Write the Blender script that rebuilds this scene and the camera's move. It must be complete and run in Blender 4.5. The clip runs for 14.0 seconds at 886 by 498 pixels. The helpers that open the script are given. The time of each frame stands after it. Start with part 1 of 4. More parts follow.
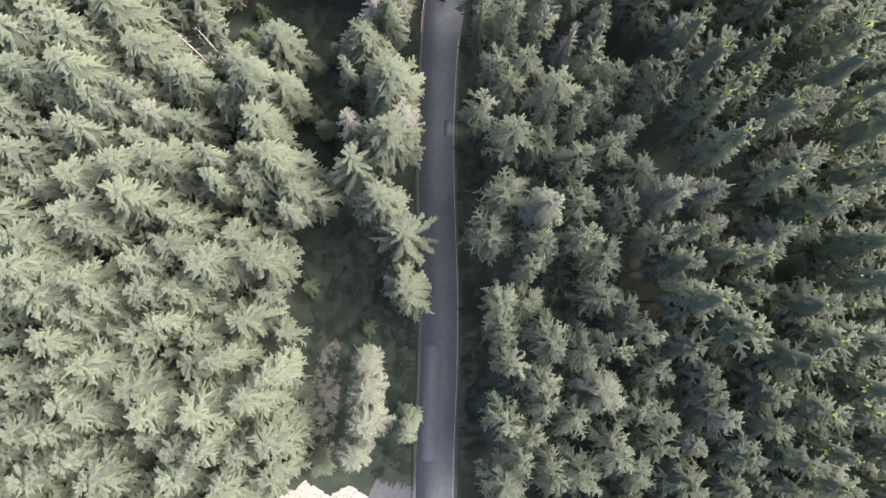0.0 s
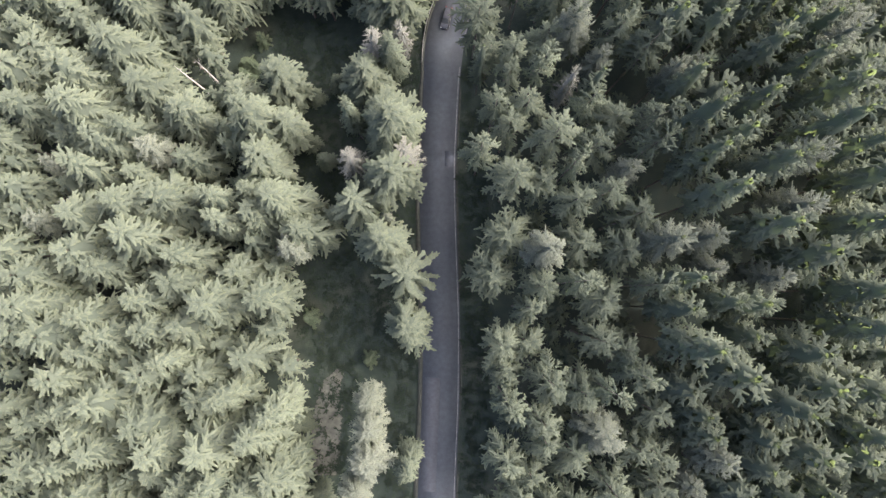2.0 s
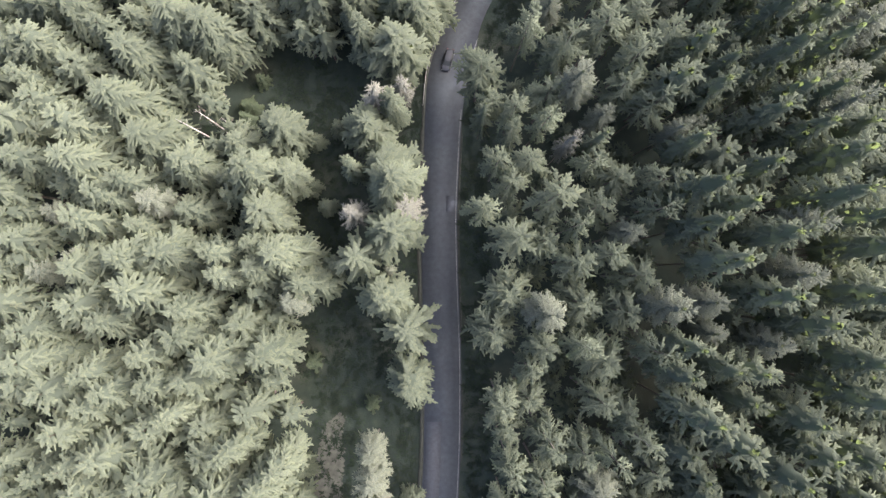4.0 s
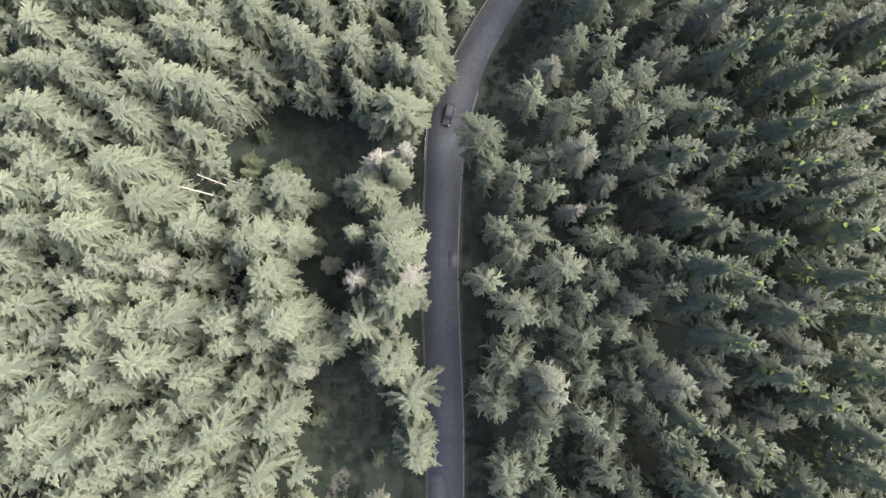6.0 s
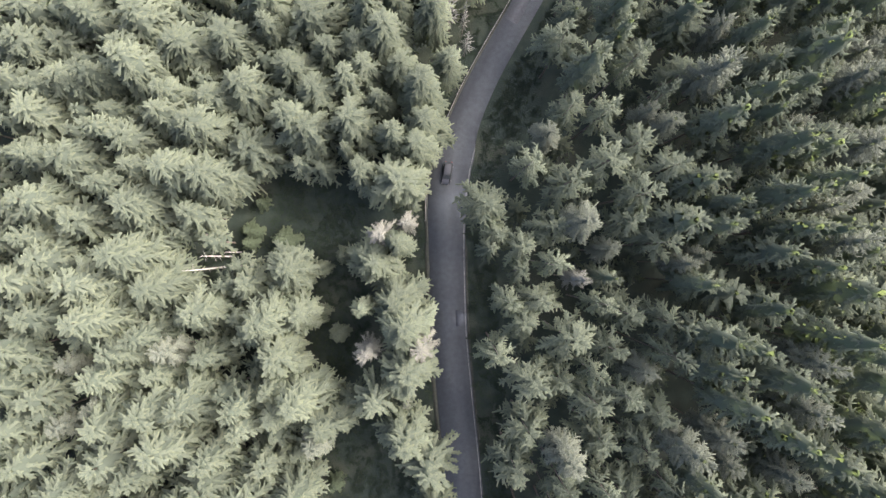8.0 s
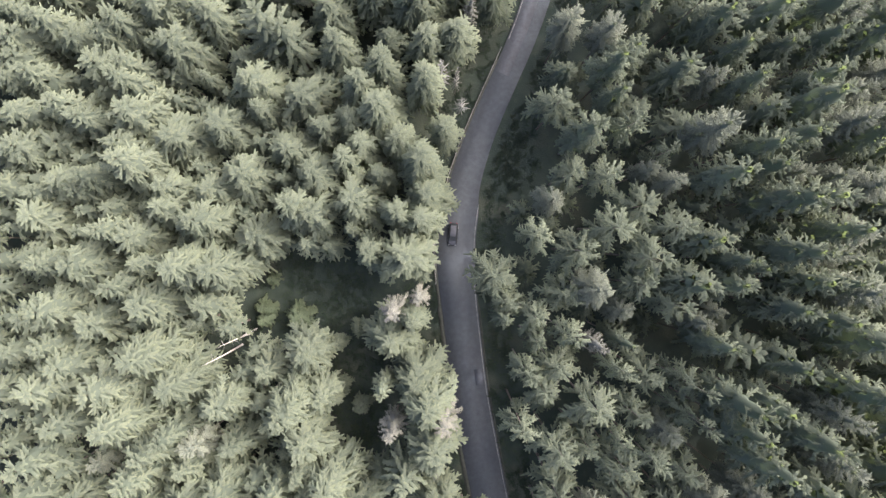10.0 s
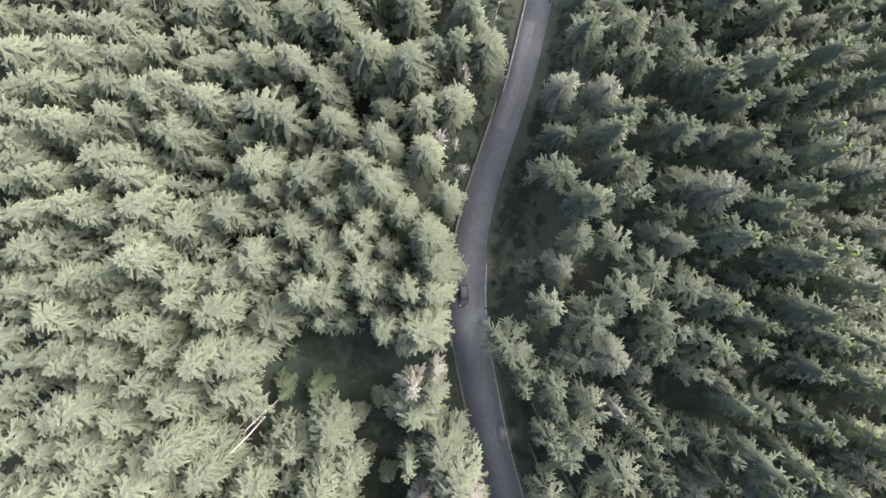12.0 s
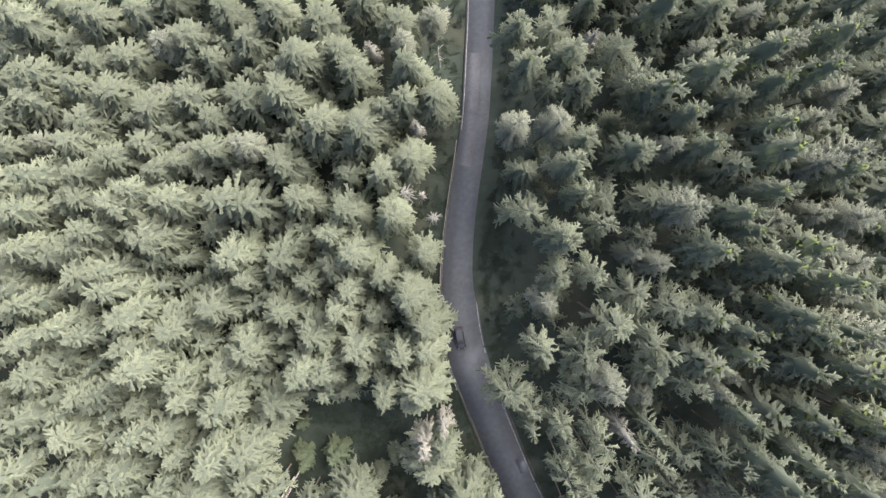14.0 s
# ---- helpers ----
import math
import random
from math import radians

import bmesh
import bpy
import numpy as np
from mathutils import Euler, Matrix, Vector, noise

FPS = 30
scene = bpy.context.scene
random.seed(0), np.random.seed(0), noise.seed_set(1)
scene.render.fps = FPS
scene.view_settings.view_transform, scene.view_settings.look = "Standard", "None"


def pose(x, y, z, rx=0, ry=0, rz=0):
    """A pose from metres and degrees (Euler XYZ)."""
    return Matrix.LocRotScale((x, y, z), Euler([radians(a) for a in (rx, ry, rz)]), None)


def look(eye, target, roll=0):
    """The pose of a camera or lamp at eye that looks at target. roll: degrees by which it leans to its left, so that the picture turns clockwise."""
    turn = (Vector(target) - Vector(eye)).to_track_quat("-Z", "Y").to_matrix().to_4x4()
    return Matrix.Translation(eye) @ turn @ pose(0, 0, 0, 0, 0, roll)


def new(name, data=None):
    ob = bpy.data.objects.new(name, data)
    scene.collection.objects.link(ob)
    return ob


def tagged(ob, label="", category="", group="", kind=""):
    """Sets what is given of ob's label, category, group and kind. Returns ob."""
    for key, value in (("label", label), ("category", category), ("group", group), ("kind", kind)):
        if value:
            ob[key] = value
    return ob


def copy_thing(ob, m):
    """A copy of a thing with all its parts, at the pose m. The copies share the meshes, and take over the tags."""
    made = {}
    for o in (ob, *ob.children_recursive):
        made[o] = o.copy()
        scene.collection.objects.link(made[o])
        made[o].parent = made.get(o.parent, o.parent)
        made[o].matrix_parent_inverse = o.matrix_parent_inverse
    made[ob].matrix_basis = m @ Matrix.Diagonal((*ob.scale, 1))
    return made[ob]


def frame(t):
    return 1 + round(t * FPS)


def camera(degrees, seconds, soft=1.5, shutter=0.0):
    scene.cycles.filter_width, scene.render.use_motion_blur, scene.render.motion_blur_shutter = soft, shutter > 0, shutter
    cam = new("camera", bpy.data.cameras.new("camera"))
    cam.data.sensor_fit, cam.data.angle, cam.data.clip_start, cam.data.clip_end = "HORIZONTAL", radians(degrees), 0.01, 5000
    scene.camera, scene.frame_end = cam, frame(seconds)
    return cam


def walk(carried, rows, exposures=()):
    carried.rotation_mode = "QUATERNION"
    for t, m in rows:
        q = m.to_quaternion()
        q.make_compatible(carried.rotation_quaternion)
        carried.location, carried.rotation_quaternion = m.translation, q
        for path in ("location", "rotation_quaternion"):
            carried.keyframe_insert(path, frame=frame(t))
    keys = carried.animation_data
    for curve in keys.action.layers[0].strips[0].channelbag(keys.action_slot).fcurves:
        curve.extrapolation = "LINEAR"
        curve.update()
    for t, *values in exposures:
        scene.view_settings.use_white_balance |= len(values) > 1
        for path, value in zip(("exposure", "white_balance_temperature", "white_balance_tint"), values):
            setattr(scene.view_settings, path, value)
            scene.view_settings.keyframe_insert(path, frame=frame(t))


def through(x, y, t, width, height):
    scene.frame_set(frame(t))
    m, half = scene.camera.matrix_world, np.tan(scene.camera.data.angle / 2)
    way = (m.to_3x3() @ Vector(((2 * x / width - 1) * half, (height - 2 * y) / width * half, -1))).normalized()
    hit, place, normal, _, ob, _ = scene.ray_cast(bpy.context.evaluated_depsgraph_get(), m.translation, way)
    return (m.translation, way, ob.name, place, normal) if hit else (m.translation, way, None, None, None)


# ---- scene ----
cam = camera(75.0, 14.0, soft=1.5)
PATH = [
    (0.0, 0.00, 0.00, 106.57, 5.18, -0.37, -0.03),
    (0.5, -0.02, 1.55, 106.74, 4.94, -0.37, -0.04),
    (1.0, 0.03, 3.15, 106.93, 4.77, -0.31, -0.04),
    (1.5, -0.07, 5.15, 107.21, 4.52, -0.34, -0.03),
    (2.0, -0.07, 7.49, 107.49, 4.18, -0.31, -0.03),
    (2.5, 0.08, 9.96, 107.71, 3.85, -0.21, -0.05),
    (3.0, 0.06, 12.62, 107.97, 3.45, -0.19, -0.05),
    (3.5, -0.09, 15.68, 108.24, 2.97, -0.23, -0.03),
    (4.0, -0.32, 18.94, 108.50, 2.47, -0.30, -0.03),
    (4.5, -0.59, 22.23, 108.75, 2.04, -0.39, -0.08),
    (5.0, -0.82, 25.35, 108.97, 1.75, -0.46, -0.21),
    (5.5, -1.04, 28.27, 109.17, 1.57, -0.55, -0.31),
    (6.0, -1.22, 31.32, 109.38, 1.35, -0.57, -0.59),
    (6.5, -1.40, 34.39, 109.56, 1.19, -0.63, -1.04),
    (7.0, -1.63, 37.30, 109.59, 1.15, -0.68, -1.80),
    (7.5, -1.83, 40.73, 109.61, 0.80, -0.71, -2.90),
    (8.0, -2.15, 44.15, 109.81, 0.49, -0.79, -4.06),
    (8.5, -2.30, 47.56, 109.94, 0.20, -0.78, -5.31),
    (9.0, -2.26, 50.97, 110.10, -0.05, -0.69, -6.71),
    (9.5, -2.06, 54.40, 110.26, -0.29, -0.55, -8.10),
    (10.0, -1.76, 57.87, 110.39, -0.54, -0.42, -9.36),
    (10.5, -1.40, 61.40, 110.47, -0.84, -0.34, -10.35),
    (11.0, -1.01, 64.91, 110.48, -1.11, -0.29, -11.84),
    (11.5, -0.66, 68.54, 110.56, -1.51, -0.27, -11.94),
    (12.0, -0.41, 72.00, 110.62, -1.76, -0.37, -14.05),
    (12.5, -0.07, 75.07, 110.69, -1.97, -0.35, -14.35),
    (13.0, 1.21, 77.33, 110.69, -2.18, -0.22, -14.33),
    (13.5, 3.90, 79.30, 110.80, -2.28, -0.17, -24.57),
    (14.0, 8.15, 80.49, 110.82, -2.76, 0.30, -24.87),
]
walk(cam, [(t, pose(*row)) for t, *row in PATH])

# ---- world, sun and exposure ----
scene.view_settings.exposure = 2.03
SUN_WAY = Vector((-0.93, -0.25, -0.8)).normalized()
sun = new("sun", bpy.data.lights.new("sun", "SUN"))
sun.data.energy, sun.data.angle, sun.data.color = 0.94, radians(0.55), (0.985, 0.97, 1.04)
sun.matrix_world = look((60, 20, 90), Vector((60, 20, 90)) + SUN_WAY)
world = bpy.data.worlds.new("sky")
scene.world = world
world.use_nodes = True
wn = world.node_tree
sky = wn.nodes.new("ShaderNodeTexSky")
sky.sky_type, sky.sun_disc = "NISHITA", False
sky.sun_elevation = math.asin(-SUN_WAY.z)
sky.sun_rotation = math.atan2(-SUN_WAY.x, -SUN_WAY.y)
sky.air_density, sky.dust_density, sky.ozone_density = 0.38, 6.0, 0.0
wn.nodes["Background"].inputs["Strength"].default_value = 0.425
wn.links.new(sky.outputs["Color"], wn.nodes["Background"].inputs["Color"])


# ---- materials ----
def material(name, rough=0.8, spec=0.3):
    m = bpy.data.materials.new(name)
    m.use_nodes = True
    p = m.node_tree.nodes["Principled BSDF"]
    p.inputs["Roughness"].default_value = rough
    p.inputs["Specular IOR Level"].default_value = spec
    return m, m.node_tree, p


def noise_node(nt, scale, detail=4.0, rough=0.55, coords="Object"):
    tc = nt.nodes.new("ShaderNodeTexCoord")
    n = nt.nodes.new("ShaderNodeTexNoise")
    n.inputs["Scale"].default_value, n.inputs["Detail"].default_value = scale, detail
    n.inputs["Roughness"].default_value = rough
    nt.links.new(tc.outputs[coords], n.inputs["Vector"])
    return n


def ramp(nt, source, stops):
    r = nt.nodes.new("ShaderNodeValToRGB")
    while len(r.color_ramp.elements) < len(stops):
        r.color_ramp.elements.new(0.5)
    for e, (at, col) in zip(r.color_ramp.elements, stops):
        e.position, e.color = at, (*col, 1)
    nt.links.new(source, r.inputs["Fac"])
    return r


def mix(nt, fac, a, b, kind="MIX"):
    m = nt.nodes.new("ShaderNodeMix")
    m.data_type, m.blend_type = "RGBA", kind
    for sock, v in ((m.inputs[0], fac), (m.inputs[6], a), (m.inputs[7], b)):
        if isinstance(v, (int, float)):
            sock.default_value = v
        elif isinstance(v, tuple):
            sock.default_value = (*v, 1)
        else:
            nt.links.new(v, sock)
    return m.outputs[2]


def bump(nt, p, source, strength, distance):
    b = nt.nodes.new("ShaderNodeBump")
    b.inputs["Strength"].default_value, b.inputs["Distance"].default_value = strength, distance
    nt.links.new(source, b.inputs["Height"])
    nt.links.new(b.outputs["Normal"], p.inputs["Normal"])


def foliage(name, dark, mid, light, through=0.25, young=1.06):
    """Needles: tone varies from tree to tree (attribute on woods, object random on single trees) and from spray to
    spray; young growth at the tips is lighter, and spray bases and inner needles carry painted shade.
    """
    m, nt, p = material(name, 0.75, 0.06)
    info, att, tip, geo = (nt.nodes.new("ShaderNode" + k) for k in ("ObjectInfo", "Attribute", "Attribute", "NewGeometry"))
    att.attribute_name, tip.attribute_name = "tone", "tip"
    add = nt.nodes.new("ShaderNodeMath")
    add.operation = "ADD"
    nt.links.new(info.outputs["Random"], add.inputs[0])
    nt.links.new(att.outputs["Fac"], add.inputs[1])
    fr = nt.nodes.new("ShaderNodeMath")
    fr.operation = "FRACT"
    nt.links.new(add.outputs[0], fr.inputs[0])
    tree_tone = ramp(nt, fr.outputs[0], ((0.0, dark), (0.55, mid), (1.0, light)))
    twig = ramp(nt, geo.outputs["Random Per Island"], ((0.0, (0.85, 0.87, 0.86)), (0.6, (1.0, 1.0, 1.0)), (1.0, (1.12, 1.1, 1.05))))
    col = mix(nt, 1.0, tree_tone.outputs[0], twig.outputs[0], "MULTIPLY")
    # young tips lighter; the darker base end is inner crown shade put into the colour
    grown_and_shade = ramp(nt, tip.outputs["Fac"], ((0.0, (0.74, 0.77, 0.8)), (0.5, (1.0, 1.0, 1.0)), (1.0, (young, young * 0.985, young * 0.9))))
    col = mix(nt, 1.0, col, grown_and_shade.outputs[0], "MULTIPLY")
    patch = noise_node(nt, 7.0, 5.0, 0.7)
    tint = ramp(nt, patch.outputs["Fac"], ((0.3, (0.9, 0.91, 0.9)), (0.7, (1.09, 1.08, 1.06))))
    bump(nt, p, patch.outputs["Fac"], 0.7, 0.12)
    p.inputs["Diffuse Roughness"].default_value = 1.0
    col = mix(nt, 1.0, col, tint.outputs[0], "MULTIPLY")
    nt.links.new(col, p.inputs["Base Color"])
    t = nt.nodes.new("ShaderNodeBsdfTranslucent")
    nt.links.new(mix(nt, 1.0, col, (1.22, 1.34, 0.62), "MULTIPLY"), t.inputs["Color"])
    ms = nt.nodes.new("ShaderNodeMixShader")
    ms.inputs[0].default_value = through
    nt.links.new(p.outputs[0], ms.inputs[1])
    nt.links.new(t.outputs[0], ms.inputs[2])
    nt.links.new(ms.outputs[0], nt.nodes["Material Output"].inputs["Surface"])
    return m


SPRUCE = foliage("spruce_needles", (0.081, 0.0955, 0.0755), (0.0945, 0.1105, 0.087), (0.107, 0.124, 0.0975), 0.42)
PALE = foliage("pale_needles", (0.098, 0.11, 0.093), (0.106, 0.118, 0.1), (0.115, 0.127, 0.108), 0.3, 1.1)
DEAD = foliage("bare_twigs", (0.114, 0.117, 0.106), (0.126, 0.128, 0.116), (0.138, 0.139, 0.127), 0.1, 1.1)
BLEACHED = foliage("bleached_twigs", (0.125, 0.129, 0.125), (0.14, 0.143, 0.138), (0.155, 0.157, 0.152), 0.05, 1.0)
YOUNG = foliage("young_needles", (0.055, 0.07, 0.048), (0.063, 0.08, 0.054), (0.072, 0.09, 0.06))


def bark_material():
    m, nt, p = material("bark", 0.9, 0.2)
    n = noise_node(nt, 6.0, 6.0)
    r = ramp(nt, n.outputs["Fac"], ((0.3, (0.05, 0.04, 0.032)), (0.7, (0.16, 0.135, 0.115))))
    nt.links.new(r.outputs[0], p.inputs["Base Color"])
    bump(nt, p, n.outputs["Fac"], 0.6, 0.05)
    return m


BARK = bark_material()


def ground_material():
    m, nt, p = material("forest_floor", 0.95, 0.15)
    big, mid, fine = noise_node(nt, 0.09, 3.0), noise_node(nt, 0.7, 5.0), noise_node(nt, 5.0, 6.0)
    moss = ramp(nt, mid.outputs["Fac"], ((0.3, (0.018, 0.025, 0.021)), (0.55, (0.022, 0.03, 0.024)), (0.75, (0.03, 0.04, 0.028))))
    litter = ramp(nt, fine.outputs["Fac"], ((0.3, (0.026, 0.031, 0.023)), (0.7, (0.044, 0.049, 0.036))))
    where = ramp(nt, big.outputs["Fac"], ((0.5, (0.0, 0.0, 0.0)), (0.66, (1.0, 1.0, 1.0))))
    nt.links.new(mix(nt, where.outputs[0], moss.outputs[0], litter.outputs[0]), p.inputs["Base Color"])
    bump(nt, p, fine.outputs["Fac"], 1.0, 0.15)
    return m


def road_material():
    m, nt, p = material("worn_asphalt", 0.88, 0.3)
    grain, stain, wide = noise_node(nt, 40.0, 3.0), noise_node(nt, 1.3, 5.0), noise_node(nt, 0.12, 3.0)
    base = ramp(nt, stain.outputs["Fac"], ((0.3, (0.036, 0.0415, 0.048)), (0.7, (0.048, 0.0545, 0.063))))
    g = ramp(nt, grain.outputs["Fac"], ((0.3, (0.8, 0.8, 0.8)), (0.7, (1.2, 1.2, 1.2))))
    w = ramp(nt, wide.outputs["Fac"], ((0.35, (0.88, 0.88, 0.9)), (0.65, (1.1, 1.09, 1.06))))
    col = mix(nt, 1.0, base.outputs[0], g.outputs[0], "MULTIPLY")
    col = mix(nt, 1.0, col, w.outputs[0], "MULTIPLY")
    uv = nt.nodes.new("ShaderNodeTexCoord")
    sep = nt.nodes.new("ShaderNodeSeparateXYZ")
    nt.links.new(uv.outputs["UV"], sep.inputs[0])
    lane = ramp(nt, sep.outputs["X"], ((0.0, (1.02, 1.02, 1.0)), (0.07, (1.0, 1.0, 1.0)), (0.2, (0.84, 0.84, 0.86)), (0.33, (1.04, 1.04, 1.04)),
                                       (0.5, (1.12, 1.11, 1.09)), (0.67, (1.0, 1.0, 1.0)), (0.8, (0.84, 0.84, 0.86)), (1.0, (1.1, 1.08, 1.05))))
    col = mix(nt, 0.45, col, lane.outputs[0], "MULTIPLY")
    nt.links.new(col, p.inputs["Base Color"])
    bump(nt, p, grain.outputs["Fac"], 0.3, 0.01)
    return m


def plain_noise(name, a, b, scale, rough=0.85, metal=0.0, bump_by=0.02):
    m, nt, p = material(name, rough, 0.3)
    n = noise_node(nt, scale, 5.0)
    r = ramp(nt, n.outputs["Fac"], ((0.32, a), (0.68, b)))
    nt.links.new(r.outputs[0], p.inputs["Base Color"])
    p.inputs["Metallic"].default_value = metal
    if bump_by:
        bump(nt, p, n.outputs["Fac"], 0.5, bump_by)
    return m


# ---- lie of the land ----
def soft(v, s):
    return s * np.log1p(np.exp(np.clip(v / s, -30, 30)))


def road_x(y):
    """Where the road's middle runs."""
    return np.interp(y, *ROAD_LINE)


def road_z(y):
    return 2.3 - 0.17 * soft(np.asarray(y, float) - 55.0, 9.0)


ROAD_KEYS = ((-300, -20), (-120, -6), (-60, -1.2), (-26, -0.6), (-13, 0.1), (3, 0.25), (14, -0.2), (30, -0.6), (41, 0.0), (48, 0.3), (52.6, 0.9), (57, 1.6), (62, 2.9),
             (66, 4.3), (70.7, 6.5), (76.2, 9.5), (82.5, 13.6), (93.3, 20.8), (97.2, 23.1), (105.8, 27.6), (116.8, 33.4), (140, 44), (200, 68), (320, 112))
ky, kx = np.array(ROAD_KEYS).T
fine_y = np.arange(-300, 320.5, 1.0)
fine_x = np.interp(fine_y, ky, kx)
for _ in range(3):
    fine_x[3:-3] = np.convolve(fine_x, np.ones(7) / 7, "valid")
ROAD_LINE = (fine_y, fine_x)
slope = np.gradient(fine_x, fine_y)
ROAD_LEAN = np.sqrt(1 + slope**2)
HALF = 3.35


def road_off(x, y):
    """How far to the right of the road's middle a place lies, square to it."""
    return (x - road_x(y)) / np.interp(y, fine_y, ROAD_LEAN)


def ground_z(x, y):
    x, y = np.asarray(x, float), np.asarray(y, float)
    d = road_off(x, y)
    east = 9.0 * (1 - np.exp(-soft(d - 5.5, 1.5) * 0.16 / 9.0))
    west = -11.0 * (1 - np.exp(-soft(-d - 4.5, 1.5) * 0.2 / 11.0))
    near = np.clip((np.abs(d) - HALF) / 2.0, 0, 1)
    bumps = 0.25 * np.sin(0.31 * x + 1.3 * np.sin(0.17 * y)) * np.sin(0.27 * y + 0.9 * np.sin(0.13 * x))
    return road_z(y) - 0.12 + east + west + near * bumps


def mesh_object(name, verts, faces, mat, parent=None, smooth=False, tone=None, tip=None):
    me = bpy.data.meshes.new(name)
    verts = np.asarray(verts, np.float32)
    if isinstance(faces, np.ndarray):
        k = faces.shape[1]
        me.vertices.add(len(verts)), me.loops.add(faces.size), me.polygons.add(len(faces))
        me.vertices.foreach_set("co", verts.ravel())
        me.loops.foreach_set("vertex_index", faces.ravel().astype(np.int32))
        me.polygons.foreach_set("loop_start", np.arange(0, faces.size, k, dtype=np.int32))
        me.update(calc_edges=True)
    else:
        me.from_pydata([tuple(v) for v in verts], [], faces)
    if smooth:
        me.polygons.foreach_set("use_smooth", np.ones(len(me.polygons), bool))
    if tone is not None:
        me.attributes.new("tone", "FLOAT", "POINT").data.foreach_set("value", np.asarray(tone, np.float32))
    if tip is not None:
        me.attributes.new("tip", "FLOAT", "POINT").data.foreach_set("value", np.asarray(tip, np.float32))
    me.materials.append(mat)
    ob = new(name, me)
    ob.parent = parent
    return ob


def part(name, bm, mat, parent, label=""):
    me = bpy.data.meshes.new(name)
    bm.to_mesh(me)
    bm.free()
    me.materials.append(mat)
    ob = new(name, me)
    ob.parent = parent
    return tagged(ob, label)


def build_ground():
    steps = np.r_[-2500, -1500, -900, -500, -300, -200, np.arange(-140, 141, 2.0), 200, 300, 500, 900, 1500, 2500]
    xs, ys = steps, np.r_[-2500, -1500, -900, -500, -300, -200, np.arange(-110, 201, 2.0), 250, 320, 500, 900, 1500, 2500]
    # columns follow the road, so that its verge stays clean
    gx, gy = np.meshgrid(xs, ys)
    fade = np.clip(1 - (np.abs(gx) - 60) / 80, 0, 1)
    gx = gx + road_x(gy) * fade
    gz = ground_z(gx, gy)
    far = np.clip((np.hypot(gx, gy - 60) - 260) / 300, 0, 1)
    gz = gz * (1 - far) + -4.0 * far
    inside = np.abs(road_off(gx, gy)) < HALF - 0.2
    gz = gz - 0.1 * inside
    nx, ny = len(xs), len(ys)
    i = np.arange(nx * ny).reshape(ny, nx)
    faces = np.stack([i[:-1, :-1], i[:-1, 1:], i[1:, 1:], i[1:, :-1]], -1).reshape(-1, 4)
    ob = mesh_object("ground", np.stack([gx, gy, gz], -1).reshape(-1, 3), faces, ground_material(), smooth=True)
    tagged(ob, "mossy dark forest floor with brown needle litter", "ground", kind="structure")


def ribbon(name, off_a, off_b, y0, y1, lift, mat, thick=0.0, step=1.0, parent=None, tilt=0.0):
    """A strip along the road between two offsets from its middle; with thickness, a slab."""
    y = np.arange(y0, y1 + step / 2, step)
    x, lean = road_x(y), np.interp(y, fine_y, ROAD_LEAN)
    sl = np.interp(y, fine_y, slope)
    nx, ny = 1 / lean, -sl / lean
    rows = []
    cuts = [off_a, off_b] if thick == 0 else [off_a, off_a, off_b, off_b]
    lifts = [lift, lift] if thick == 0 else [lift - thick, lift, lift, lift - thick]
    wide = 0.75 * np.exp(-(((y - 57) / 8) ** 2))
    for o, l in zip(cuts, lifts):
        o = o - wide if o <= -2.9 else o
        rows.append(np.stack([x + nx * o, y + ny * o, road_z(y) + l], -1))
    v = np.stack(rows, 1)
    n, k = v.shape[:2]
    i = np.arange(n * k).reshape(n, k)
    quads = np.stack([i[:-1, :-1], i[:-1, 1:], i[1:, 1:], i[1:, :-1]], -1).reshape(-1, 4)
    ob = mesh_object(name, v.reshape(-1, 3), quads, mat, parent)
    uv = ob.data.uv_layers.new(name="uv")
    u = np.tile((np.array(cuts) - off_a) / (off_b - off_a), n)
    w = np.repeat(y * 0.1, k)
    idx = quads.ravel()
    uv.data.foreach_set("uv", np.stack([u[idx], w[idx]], -1).ravel().astype(np.float32))
    return ob


build_ground()
ASPHALT = road_material()
road = tagged(ribbon("road", -HALF, HALF, -300, 320, 0.0, ASPHALT, 0.2), "narrow worn grey asphalt forest road", "road", kind="structure")


# ---- trees ----
def trunk_mesh(h, r, rng, sides=7):
    zs = np.array([0, 0.03, 0.2, 0.5, 0.8, 1.0]) * h
    rs = np.array([1.35, 1.0, 0.85, 0.6, 0.3, 0.04]) * r
    a = np.arange(sides) / sides * 2 * np.pi
    bend = rng.normal(0, 0.006 * h, 2)
    v = np.stack([np.stack([rr * np.cos(a) + bend[0] * np.sin(z / h * 3.14), rr * np.sin(a) + bend[1] * np.sin(z / h * 3.14), 0 * a + z], -1) for z, rr in zip(zs, rs)])
    i = np.arange(len(zs) * sides).reshape(len(zs), sides)
    j = np.roll(i, -1, 1)
    q = np.stack([i[:-1], j[:-1], j[1:], i[1:]], -1).reshape(-1, 4)
    v[0, :, 2] -= 0.6
    return v.reshape(-1, 3), q


